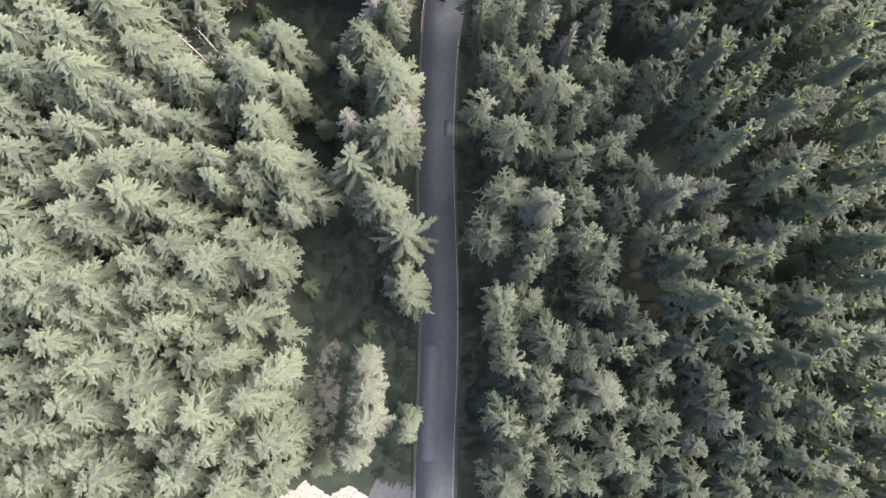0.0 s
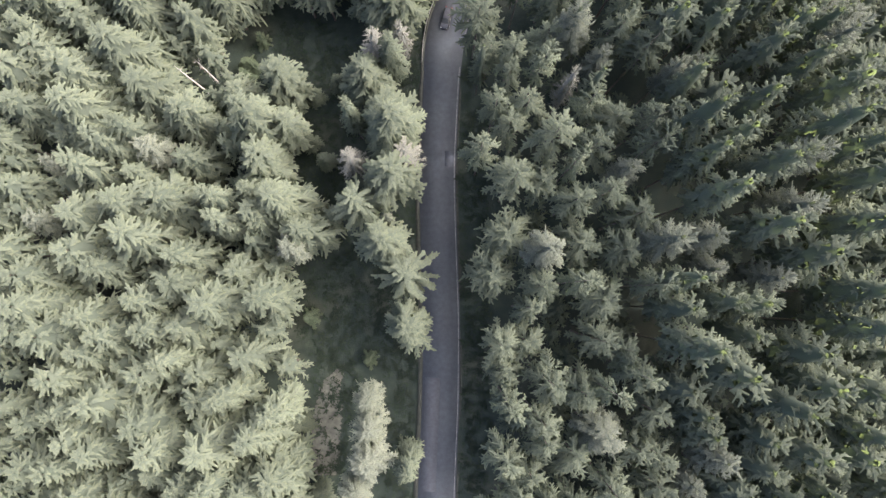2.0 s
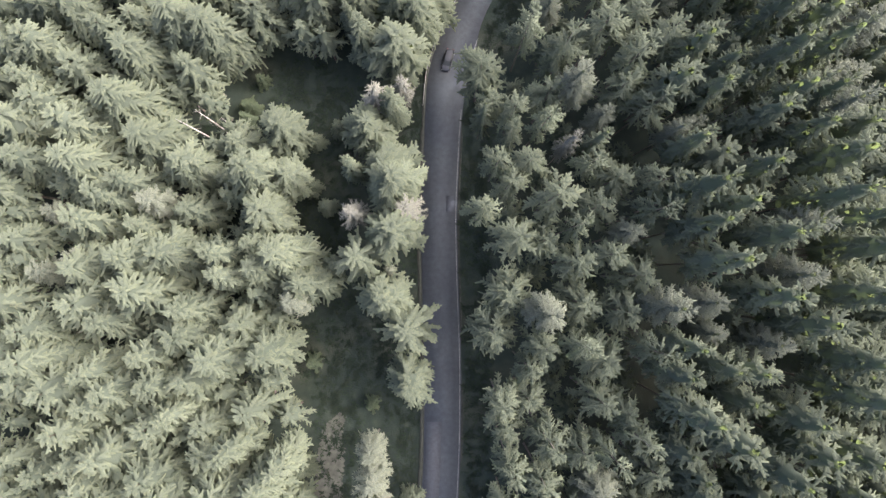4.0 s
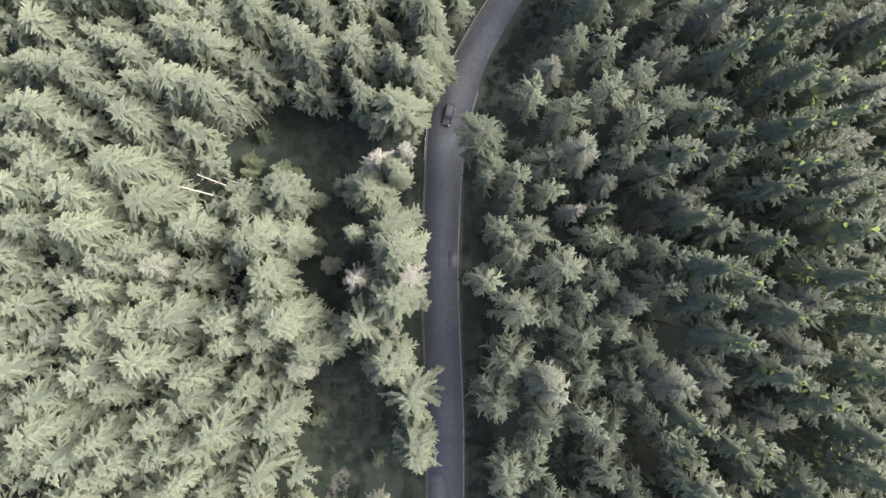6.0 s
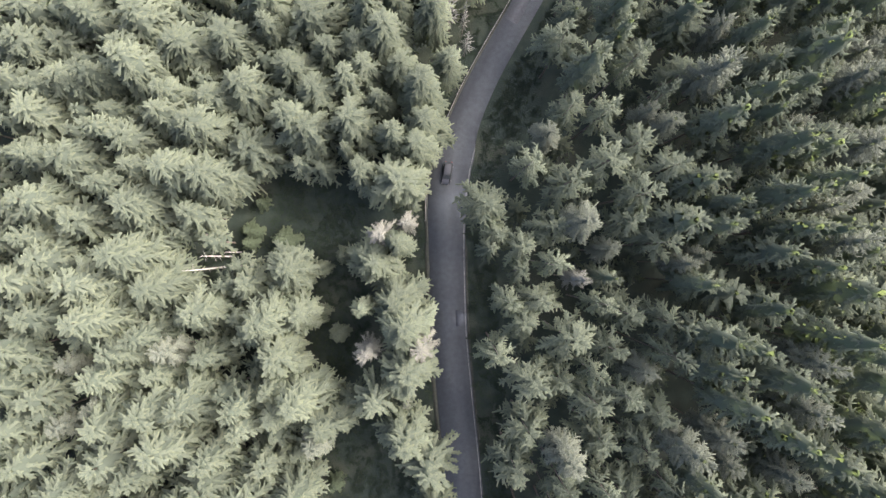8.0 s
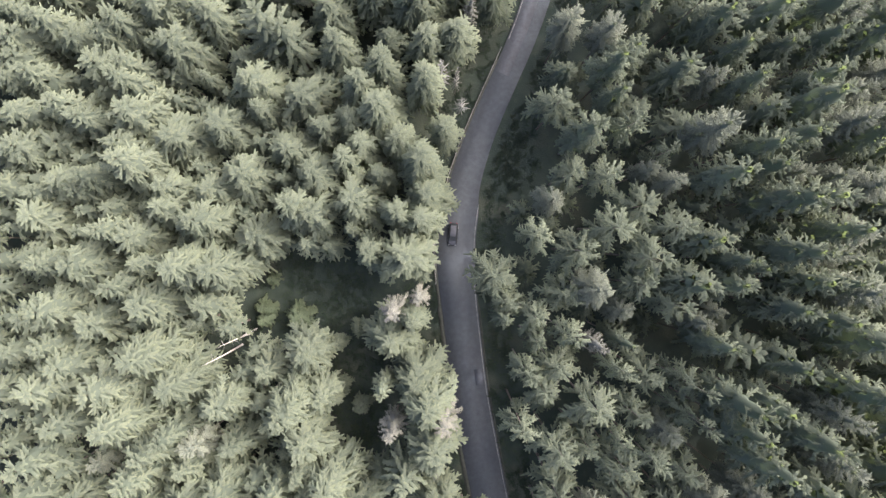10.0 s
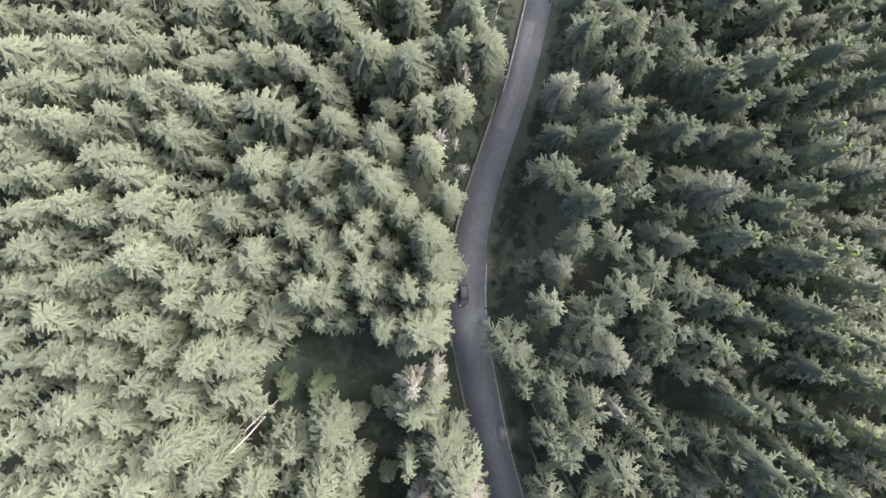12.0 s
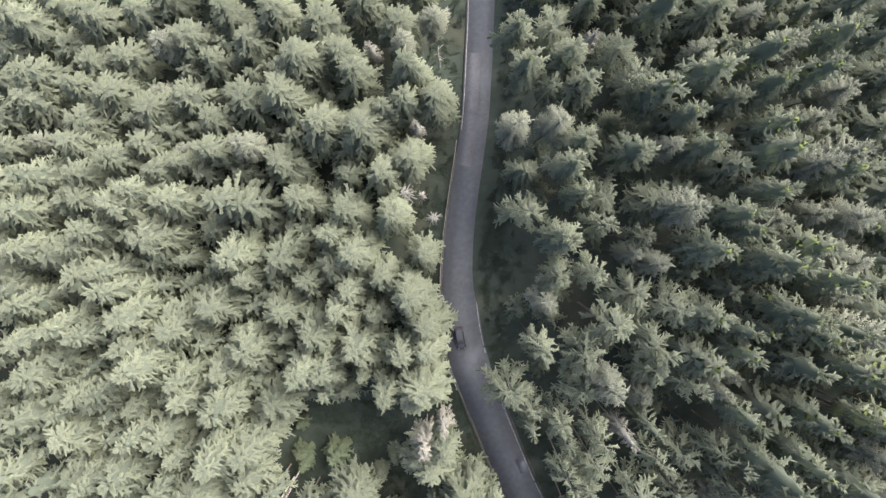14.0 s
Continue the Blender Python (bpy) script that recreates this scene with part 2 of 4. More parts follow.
def strips(line, wide, keel):
    """Bushy sprays: for each one a line of stations, with half-widths; the sides hang below the ridge by keel times the width."""
    n, k = line.shape[:2]
    run = np.gradient(line, axis=1)
    side = np.cross(run, (0, 0, 1.0))
    side /= np.linalg.norm(side, axis=2, keepdims=True) + 1e-9
    hang = np.array([0, 0, -1.0]) * (keel * wide)[..., None]
    v = np.stack([line - side * wide[..., None] + hang, line, line + side * wide[..., None] + hang], 2)
    i = np.arange(n * k * 3).reshape(n, k, 3)
    q = np.stack([i[:, :-1, :-1], i[:, :-1, 1:], i[:, 1:, 1:], i[:, 1:, :-1]], -1).reshape(-1, 4)
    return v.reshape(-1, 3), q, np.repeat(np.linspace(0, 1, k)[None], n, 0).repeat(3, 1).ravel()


def conifer(seed, h=20.0, r=4.0, start=0.25, tiers=15, most=10, gap=0.5, spray=1.0, fat=0.2, rise=0.2, droop=0.45, taper=0.9, ragged=0.16, lobe=0.12, core=0.55, fork=0.62, skip=0.0, fluff=0.0, loose=0.15):
    """A conifer h high and r wide. Each bough is a hanging spray with shorter side sprays every gap metres, like a feather.
    taper: above 1 the crown is rounded; fork: how far the side sprays spread; skip: share of boughs lost; fluff: extra upright tufts; loose: how unruly the sprays are."""
    rng = np.random.default_rng(seed)
    ph = rng.uniform(0, 6.28, 3)
    boughs, sprays = [], []
    for k in range(tiers):
        f = min(max((k + rng.uniform(-0.25, 0.25)) / (tiers - 0.6), 0.0), 0.985)
        z = h * (start + (1 - start) * f)
        reach = r * (1 - f**taper) ** 0.85 * (0.72 + 1.9 * f if f < 0.15 else 1.0) + 0.3
        n = max(5, int(round(most * (0.5 + 0.5 * (1 - f)))))
        off = rng.uniform(0, 6.28)
        for b in range(n):
            if rng.random() < skip:
                continue
            az = off + b / n * 2 * np.pi + rng.normal(0, 0.16)
            ln = reach * (1 + lobe * np.sin(2 * az + ph[0] + 2 * f) + lobe * np.sin(3 * az + ph[1] - 4 * f)) * rng.uniform(1 - 1.5 * ragged, 1 + ragged)
            out, side = np.array([np.cos(az), np.sin(az), 0]), np.array([-np.sin(az), np.cos(az), 0])
            up, dp, bend = rise + 0.9 * max(0.0, f - 0.7) / 0.3 + rng.normal(0, 0.06), droop * rng.uniform(0.7, 1.3), rng.normal(0, 0.12)

            def at(u):
                return np.array([0, 0, z]) + np.outer(u * ln, out) + np.outer(bend * ln * u**1.6, side) + np.outer((up * u - dp * u**1.9 + 0.2 * dp * u**5) * ln, (0, 0, 1))

            u = np.array([0.12, 0.5, 0.85, 1.06])
            boughs.append((at(u), fat * np.array([0.7, 1.15, 1.0, 0.3]) * rng.uniform(0.85, 1.2)))
            m = max(2, int(ln * 0.78 / gap))
            for sgn in (-1, 1):
                us = np.clip(0.24 + 0.74 * (np.arange(m) + rng.uniform(0.2, 0.8, m)) / m, 0, 1)
                base = at(us)
                L = spray * (0.45 + 0.65 * np.sin(np.pi * np.clip(0.12 + us * 0.8, 0, 1))) * rng.uniform(0.65, 1.2, m) * min(1.0, 0.45 + 0.55 * ln / r)
                d = out * 0.8 + sgn * side * fork + rng.normal(0, loose, (m, 3))
                d[:, 2] += up * 0.5 - dp * 1.1 * us - 0.12
                w = fat * rng.uniform(0.75, 1.15, m)
                sprays.append((np.stack([base, base + d * L[:, None]], 1), np.stack([w, 0.42 * w], 1)))
            if fluff:
                us = rng.uniform(0.35, 1.0, m)
                base = at(us)
                d = np.stack([rng.normal(0, 0.7, m), rng.normal(0, 0.7, m), rng.uniform(0.0, 0.55, m)], -1) * fluff + out * fluff * 0.6
                w = np.full(m, fat * 0.9)
                sprays.append((np.stack([base, base + d], 1), np.stack([w, 0.4 * w], 1)))
    # the leader and its top whorl
    for a in range(6):
        az, ln = a * 1.05 + ph[2], 0.55
        line = np.array([0, 0, h * 0.975]) + np.outer(np.linspace(0, 1, 4), (np.cos(az) * ln, np.sin(az) * ln, 0.5 if a else 0.9)) * (0.3 if a == 0 else 1)
        boughs.append((line, fat * np.array([0.6, 0.8, 0.7, 0.3])))
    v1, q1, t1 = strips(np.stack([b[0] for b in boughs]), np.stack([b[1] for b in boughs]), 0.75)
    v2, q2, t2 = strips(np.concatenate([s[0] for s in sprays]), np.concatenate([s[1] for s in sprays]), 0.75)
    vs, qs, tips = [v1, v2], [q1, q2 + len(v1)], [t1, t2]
    if core:
        # dense inner needles, full of holes
        nl, ring = 12, 11
        lv = np.linspace(0, 0.93, nl)
        rr = (core * r * (1 - lv**taper) ** 0.85)[:, None] * rng.uniform(0.75, 1.15, (nl, ring)) + 0.05
        aa = (np.arange(ring)[None] + rng.uniform(-0.3, 0.3, (nl, ring))) / ring * 2 * np.pi
        zz = (h * (start - 0.02 + (1 - start) * lv))[:, None] - droop * 0.4 * rr + rng.normal(0, 0.2, (nl, ring))
        i = np.arange(nl * ring).reshape(nl, ring)
        j = np.roll(i, -1, 1)
        q3 = np.stack([i[:-1], j[:-1], j[1:], i[1:]], -1)[rng.random((nl - 1, ring)) > np.linspace(0.35, 0.0, nl - 1)[:, None]]
        qs.append(q3 + len(v1) + len(v2))
        vs.append(np.stack([rr * np.cos(aa), rr * np.sin(aa), zz], -1).reshape(-1, 3))
        # tip 0: the core takes the darkest painted shade
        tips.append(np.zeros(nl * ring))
    v = np.concatenate(vs)
    # needles stand round the twigs, so a crown catches the light as a rounded whole
    swell = np.stack([v[:, 0], v[:, 1], r * (0.35 + 1.1 * np.clip(v[:, 2] / h - start, 0, 1))], -1)
    swell /= np.linalg.norm(swell, axis=1, keepdims=True) + 1e-9
    tv, tq = trunk_mesh(h * 0.97, 0.0095 * h + 0.04, rng)
    return v, np.concatenate(qs), tv, tq, np.concatenate(tips), swell


KINDS = {
    "spruce": [conifer(11 + i, start=0.28 + 0.04 * (i % 2), tiers=13 + i % 2, most=11, gap=0.62, droop=0.38 + 0.1 * (i % 3), taper=2.2 + 0.4 * (i % 4), spray=1.02 + 0.12 * (i % 3), fat=0.22 + 0.02 * (i % 2), core=0.6, fork=0.6 + 0.06 * (i % 3), loose=0.24) for i in range(8)],
    "airy": [conifer(20 + i, start=0.55, tiers=9, most=8, gap=0.56, droop=0.3 + 0.1 * (i % 2), taper=2.4 + 0.5 * (i % 2), spray=0.9 + 0.1 * (i % 3), fat=0.2, core=0, ragged=0.12, lobe=0.14, fork=0.75, skip=0.3, loose=0.3, fluff=0.38) for i in range(4)],
    "bushy": [conifer(120 + i, start=0.48, tiers=9, most=9, gap=0.6, droop=0.32 + 0.1 * (i % 2), taper=2.3 + 0.4 * (i % 3), spray=0.92 + 0.1 * (i % 3), fat=0.22, core=0.6, ragged=0.12, lobe=0.14, fork=0.72, skip=0.05, loose=0.26, fluff=0.25) for i in range(5)],
    "far_spruce": [conifer(31 + i, start=0.46, tiers=9, most=9, gap=0.74, spray=1.15, fat=0.24, loose=0.26, droop=0.4 + 0.12 * (i % 2), taper=1.8 + 0.5 * (i // 2)) for i in range(4)],
    "low_spruce": [conifer(26 + i, start=0.5, tiers=5, most=8, gap=0.95, spray=1.1, fat=0.22, loose=0.22, taper=2.0) for i in range(3)],
    "edge_spruce": [conifer(36 + i, start=0.5, tiers=5, most=6, gap=1.5, spray=1.7, fat=0.5, taper=2.0, core=0.7) for i in range(2)],
    "star": [conifer(41 + i, start=0.35, tiers=9, most=9, gap=0.42, spray=0.62, fat=0.2, rise=0.12, droop=0.2, taper=2.0, ragged=0.12, core=0.4, fork=0.55) for i in range(2)],
    "pale": [conifer(51 + i, start=0.5, tiers=10, most=12, gap=0.5, spray=0.75, fat=0.15, rise=0.35, droop=0.3, taper=2.6, ragged=0.1, lobe=0.07, core=0.3, fork=0.95, fluff=0.6) for i in range(4)],
    "dead": [conifer(61 + i, start=0.4, tiers=10, most=11, gap=0.45, spray=0.7, fat=0.1, rise=0.25, droop=0.3, taper=2.2, ragged=0.2, core=0.45, fork=0.8, fluff=0.45) for i in range(2)],
    "bleached": [conifer(81 + i, start=0.3, tiers=9, most=9, gap=0.4, spray=0.45, fat=0.1, rise=0.15, droop=0.3, taper=1.6, ragged=0.25, core=0, skip=0.1) for i in range(2)],
    "young": [conifer(71 + i, h=7.0, r=2.0, start=0.05, tiers=9, most=9, gap=0.35, spray=0.5, fat=0.13, core=0.6) for i in range(2)],
}
SOFT = {"airy": 0.5, "bushy": 0.52, "pale": 0.55, "dead": 0.5, "bleached": 0.4}
FULL = {"young": (7.0, 2.0)}
LOOKS = {
    "far_spruce": (SPRUCE, "", ""),
    "low_spruce": (SPRUCE, "", ""),
    "edge_spruce": (SPRUCE, "", ""),
    "spruce": (SPRUCE, "green spruce with drooping feathery branches on the forest floor", "green spruces of the forest"),
    "airy": (SPRUCE, "slender green spruce with loose open branches beside the road", "green spruces of the forest"),
    "bushy": (SPRUCE, "green spruce with a dense tufted crown among other spruces", "green spruces of the forest"),
    "star": (SPRUCE, "broad green spruce with long spreading branches", "green spruces of the forest"),
    "pale": (PALE, "pale grey-green conifer with a dense fuzzy crown", "pale conifers of the forest"),
    "dead": (DEAD, "dying spruce with bare pinkish-grey twigs", "dying spruces of the forest"),
    "bleached": (BLEACHED, "dead spruce with bare white twigs beside the road", "dying spruces of the forest"),
    "young": (YOUNG, "young bright green spruce in a clearing", "young spruces of the clearing"),
}
PROTO = {}
PLACED = []
rng = np.random.default_rng(5)


def plump(ob, swell, share):
    """Turn the shading normals of flat sprays towards the crown's rounded outline."""
    me = ob.data
    flat = np.empty(len(me.vertices) * 3, np.float32)
    me.vertices.foreach_get("normal", flat)
    turned = flat.reshape(-1, 3) * (1 - share) + swell * share
    turned /= np.linalg.norm(turned, axis=1, keepdims=True) + 1e-9
    me.normals_split_custom_set_from_vertices(turned.tolist())


def stand(kind, *trees):
    """Single trees, each (x, y, height, crown radius)."""
    asked = kind
    for x, y, h, wide in trees:
        kind = "airy" if asked == "spruce" and 0 < road_off(x, y) < 32 and (not 66 < y < 120 or int(x + y) % 3 == 0) else asked
        kind = "bushy" if kind == "spruce" and road_off(x, y) > 0 else kind
        pick = int(rng.integers(len(KINDS[kind])))
        tall, broad = FULL.get(kind, (20.0, 4.0))
        m = Matrix.LocRotScale((x, y, float(ground_z(x, y))), Euler((rng.normal(0, 0.01), rng.normal(0, 0.01), rng.uniform(0, 6.28))), (wide / broad, wide / broad, h / tall))
        PLACED.append((x, y, wide))
        if (kind, pick) in PROTO:
            copy_thing(PROTO[kind, pick], m)
            continue
        mat, label, group = LOOKS[kind]
        cv, cq, tv, tq, tip, swell = KINDS[kind][pick]
        root = new({"pale": "pale_conifer", "dead": "dying_spruce", "bleached": "dead_spruce", "young": "young_spruce"}.get(kind, "spruce"))
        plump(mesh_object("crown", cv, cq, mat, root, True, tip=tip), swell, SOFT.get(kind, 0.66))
        mesh_object("trunk", tv, tq, BARK, root, True)
        tagged(root, label, "tree", group)
        PROTO[kind, pick] = copy_thing(root, m)
        for o in (*root.children, root):
            bpy.data.objects.remove(o)


def woods(name, label, kind, trees):
    """Many trees of one kind as one piece of woodland."""
    vs, qs, tones, tips, swells, n = [], [], [], [], [], 0
    tvs, tqs, tn = [], [], 0
    for x, y, h, wide in trees:
        cv, cq, tv, tq, tip, swell = KINDS[kind][int(rng.integers(len(KINDS[kind])))]
        s, w, a = h / 20.0, wide / 4.0, rng.uniform(0, 6.28)
        c, sn = np.cos(a) * w, np.sin(a) * w
        lean = rng.normal(0, 0.01, 2)
        z0 = float(ground_z(x, y))
        for src, faces, store, fstore, base in ((cv, cq, vs, qs, n), (tv, tq, tvs, tqs, tn)):
            z = src[:, 2] * s
            store.append(np.stack([src[:, 0] * c - src[:, 1] * sn + x + lean[0] * z, src[:, 0] * sn + src[:, 1] * c + y + lean[1] * z, z + z0], -1))
            fstore.append(faces + base)
        n, tn = n + len(cv), tn + len(tv)
        tones.append(np.full(len(cv), rng.random()))
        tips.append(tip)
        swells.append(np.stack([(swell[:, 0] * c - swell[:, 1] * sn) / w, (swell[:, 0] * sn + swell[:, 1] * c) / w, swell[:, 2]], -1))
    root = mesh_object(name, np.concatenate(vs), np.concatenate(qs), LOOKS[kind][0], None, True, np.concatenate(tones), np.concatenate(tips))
    plump(root, np.concatenate(swells), SOFT.get(kind, 0.66))
    tagged(root, label, "woodland", kind="stuff")
    trunks = mesh_object("trunks", np.concatenate(tvs), np.concatenate(tqs), BARK, root, True)
    tagged(trunks, kind="stuff")


# open ground: middle x, y and half-widths
CLEARINGS = [(-26.5, 52.5, 11, 7.5), (-21.5, 37, 6, 14), (-43, 45, 5, 3.6), (-15.5, 5.5, 11.5, 11.5), (-20, -33, 9.5, 5), (-19.5, -28, 4, 4), (-19, -18, 4, 7), (-19.5, -9, 4.5, 5), (59, 5, 5, 3.5), (56, 27, 4, 3.5),
             (39, 88, 3.5, 3), (15.5, 73, 4.5, 8), (24, 87, 2.5, 4), (71, -25, 5, 4), (-66, -7, 4.5, 4)]
# small dark gaps between the crowns
GAPS = [(-21, 101, 3.6, 3.2), (-70, 88, 3.6, 3.2), (-81, 90, 3.6, 3.2), (-9, 99, 3.6, 3.2), (-36, 78, 3.6, 3.2), (-22, 134, 3.6, 3.2), (-64, 60, 3.6, 3.2), (-72, 86, 3.6, 3.2), (-74, 43, 3.6, 3.2), (-69, -7, 3.6, 3.2), (-29, 32, 3.6, 3.2), (-43, 38, 3.6, 3.2), (-60, 7, 3.6, 3.2)]
stand("spruce",
      (-64.2, -19.8, 22.1, 4.48), (-63.5, -27.2, 21.8, 4.43), (-60.3, -25.6, 21.8, 3.14), (-59.9, -20.4, 23.4, 3.61),
      (-58.1, -10.6, 23.3, 3.52), (-57.6, -15.5, 23.3, 3.59), (-56.5, -24.5, 19.9, 3.56), (-53.5, -17.2, 23.2, 4.48),
      (-51.7, -26.8, 20.2, 4.48), (-46.3, -13.1, 22.7, 4.48), (-44.7, -20.8, 21.0, 4.23), (-43.6, -16.4, 22.6, 3.88),
      (-40.4, -26.6, 20.2, 4.48), (-38.9, -21.9, 22.5, 3.66), (-35.7, -16.2, 22.3, 4.48), (-34.6, -21.9, 22.4, 3.51))
stand("spruce",
      (-31.8, -27.4, 19.4, 4.19), (-30.3, -22.7, 22.4, 3.45), (-28.1, -14.5, 22.1, 3.65), (-25.7, -21.3, 20.2, 3.78),
      (-25.6, -11.2, 22.0, 4.04), (-25.6, -26.3, 19.6, 3.89), (-24.6, -15.6, 8.5, 2.00), (-20.6, -27.6, 8.5, 1.90),
      (-5.2, -19.1, 19.7, 2.00), (9.8, -17.7, 21.8, 3.45), (9.9, -27.1, 18.3, 4.00), (11.7, -22.2, 22.9, 2.87),
      (13.2, -19.5, 23.0, 2.77), (14.7, -11.4, 22.0, 3.41), (15.7, -14.8, 23.2, 2.97), (16.1, -23.8, 23.2, 3.21))
stand("spruce",
      (19.5, -16.3, 22.9, 3.55), (20.4, -24.5, 20.4, 3.95), (24.8, -21.0, 23.8, 3.59), (28.1, -15.2, 23.7, 3.28),
      (28.1, -23.8, 22.0, 3.41), (30.8, -20.3, 23.4, 3.20), (31.5, -15.7, 23.7, 3.20), (34.4, -24.9, 22.2, 3.84),
      (37.0, -12.0, 24.6, 3.02), (41.5, -20.3, 22.9, 3.51), (44.4, -12.2, 25.8, 3.32), (44.7, -16.4, 24.2, 3.08),
      (46.6, -20.3, 24.0, 3.18), (49.7, -14.3, 24.0, 3.75), (51.1, -19.7, 23.9, 3.34), (52.3, -24.2, 21.2, 4.00))
stand("spruce",
      (55.8, -14.3, 23.9, 3.70), (56.5, -11.0, 24.0, 3.75), (-67.4, 1.2, 20.0, 4.48), (-66.1, 10.0, 20.3, 4.48),
      (-64.8, 5.4, 22.1, 3.82), (-61.5, 0.3, 22.9, 4.30), (-60.8, -6.4, 23.2, 4.31), (-56.2, -2.2, 22.5, 3.93),
      (-55.6, 3.7, 23.4, 4.16), (-53.6, -9.8, 22.3, 4.48), (-52.4, 0.3, 24.3, 3.88), (-47.0, 6.3, 23.3, 4.47),
      (-46.2, -4.7, 24.2, 4.15), (-45.6, 1.2, 21.5, 3.70), (-42.9, -3.2, 22.3, 3.38), (-41.9, 9.1, 20.4, 4.11))
stand("spruce",
      (-40.8, 1.9, 19.4, 4.03), (-38.5, -5.7, 20.4, 3.67), (-38.2, -9.8, 21.4, 3.83), (-35.7, 5.8, 21.7, 4.48),
      (-33.5, -8.9, 23.1, 4.08), (-27.4, 6.6, 21.8, 4.48), (-5.2, 2.0, 20.3, 3.30), (8.9, -0.2, 24.1, 3.33),
      (9.8, -4.4, 22.3, 3.16), (9.8, -8.6, 25.5, 3.72), (12.9, 4.8, 22.7, 3.34), (13.0, 0.1, 22.6, 3.22),
      (14.4, 8.2, 25.1, 3.15), (15.7, -5.6, 24.3, 3.79), (19.2, 8.7, 26.5, 3.58), (20.6, -7.0, 25.0, 3.29))
stand("spruce",
      (23.0, 0.5, 23.7, 3.59), (23.2, -6.0, 26.6, 3.11), (23.8, 6.5, 25.6, 3.79), (26.3, -0.9, 25.5, 2.91),
      (27.7, -3.8, 26.2, 3.31), (29.4, 8.2, 27.3, 3.19), (30.3, -9.8, 22.3, 3.70), (32.5, 4.9, 22.9, 3.20),
      (33.0, 9.2, 25.8, 3.05), (34.1, -0.1, 26.4, 4.00), (34.2, -6.3, 22.9, 3.37), (35.7, -9.4, 22.7, 2.71),
      (37.5, 6.5, 24.7, 3.15), (39.8, -3.6, 27.3, 4.00), (41.6, 1.4, 22.3, 3.65), (41.8, 5.8, 25.3, 3.11))
stand("spruce",
      (45.1, -7.5, 25.1, 3.83), (48.6, -0.9, 23.1, 4.00), (50.4, -5.0, 27.0, 3.80), (55.6, 2.9, 27.3, 4.00),
      (55.8, 7.6, 26.2, 4.00), (57.1, -5.2, 24.5, 4.00), (-58.6, 14.0, 21.1, 4.48), (-58.3, 20.1, 19.7, 4.21),
      (-57.7, 27.9, 21.4, 4.48), (-54.2, 11.5, 21.8, 4.48), (-50.7, 21.1, 22.3, 4.31), (-50.6, 27.0, 18.5, 3.98),
      (-48.1, 16.2, 23.5, 4.48), (-44.4, 22.6, 20.4, 4.48), (-41.7, 29.8, 16.4, 4.48), (-41.7, 13.3, 19.9, 4.48))
stand("spruce",
      (-35.2, 22.1, 23.4, 3.43), (-34.5, 18.6, 23.5, 3.56), (-33.1, 10.9, 18.0, 4.48), (-30.8, 23.7, 19.3, 3.34),
      (-29.9, 19.8, 19.1, 3.28), (-29.4, 29.1, 21.5, 4.48), (-26.0, 22.3, 21.3, 3.81), (-22.4, 17.4, 18.9, 4.12),
      (-9.2, 15.4, 21.5, 4.90), (-8.0, 25.9, 23.1, 4.68), (6.3, 28.9, 22.9, 4.00), (7.6, 10.2, 22.9, 4.00),
      (10.0, 16.1, 23.1, 4.00), (10.7, 23.9, 25.4, 4.00), (15.3, 24.0, 22.1, 3.28), (19.3, 25.5, 26.3, 2.98))
stand("spruce",
      (20.0, 21.0, 27.4, 3.19), (20.4, 14.6, 22.4, 4.00), (22.5, 28.4, 24.0, 3.62), (24.0, 21.4, 26.0, 3.13),
      (26.9, 13.4, 26.3, 3.37), (28.5, 18.5, 25.6, 3.44), (29.5, 27.8, 27.3, 3.23), (34.6, 29.9, 28.7, 3.44),
      (35.4, 25.2, 27.6, 3.54), (37.7, 20.5, 27.8, 4.00), (40.0, 28.6, 26.4, 3.74), (43.5, 24.3, 28.9, 3.96),
      (44.0, 16.2, 27.7, 4.00), (49.8, 11.9, 27.2, 4.00), (50.4, 28.7, 27.7, 3.47), (54.4, 26.7, 27.7, 3.27))
stand("spruce",
      (54.8, 16.6, 28.7, 4.00), (56.1, 23.0, 27.6, 3.91), (59.7, 17.0, 23.0, 4.00), (-70.8, 44.6, 20.3, 4.48),
      (-68.8, 37.9, 21.2, 4.48), (-66.6, 47.7, 20.1, 4.26), (-63.1, 34.7, 17.7, 4.32), (-59.8, 42.9, 22.5, 4.48),
      (-58.5, 37.1, 22.4, 4.33), (-55.4, 44.9, 17.7, 3.77), (-54.4, 31.5, 21.1, 3.72), (-52.8, 47.8, 22.4, 4.48),
      (-50.8, 34.3, 21.5, 3.90), (-49.3, 41.7, 18.9, 4.48), (-42.5, 37.0, 18.4, 4.48), (-30.3, 35.5, 23.5, 4.09))
stand("spruce",
      (-26.8, 43.5, 19.8, 4.08), (-26.1, 35.4, 18.6, 3.30), (-24.0, 35.0, 7.0, 1.70), (-23.0, 43.0, 8.0, 1.70),
      (-20.5, 31.0, 9.0, 1.70), (-18.5, 45.0, 8.0, 1.70), (-14.8, 36.1, 21.3, 1.60), (-12.5, 43.4, 16.7, 4.52),
      (-8.8, 36.6, 19.2, 4.65), (-8.1, 46.4, 19.6, 3.10), (-7.6, 33.7, 22.2, 4.33), (8.1, 46.5, 20.2, 2.69),
      (8.7, 36.1, 22.6, 2.97), (10.5, 40.3, 19.9, 3.10), (10.8, 33.0, 22.2, 3.18), (11.2, 44.5, 22.8, 2.85))
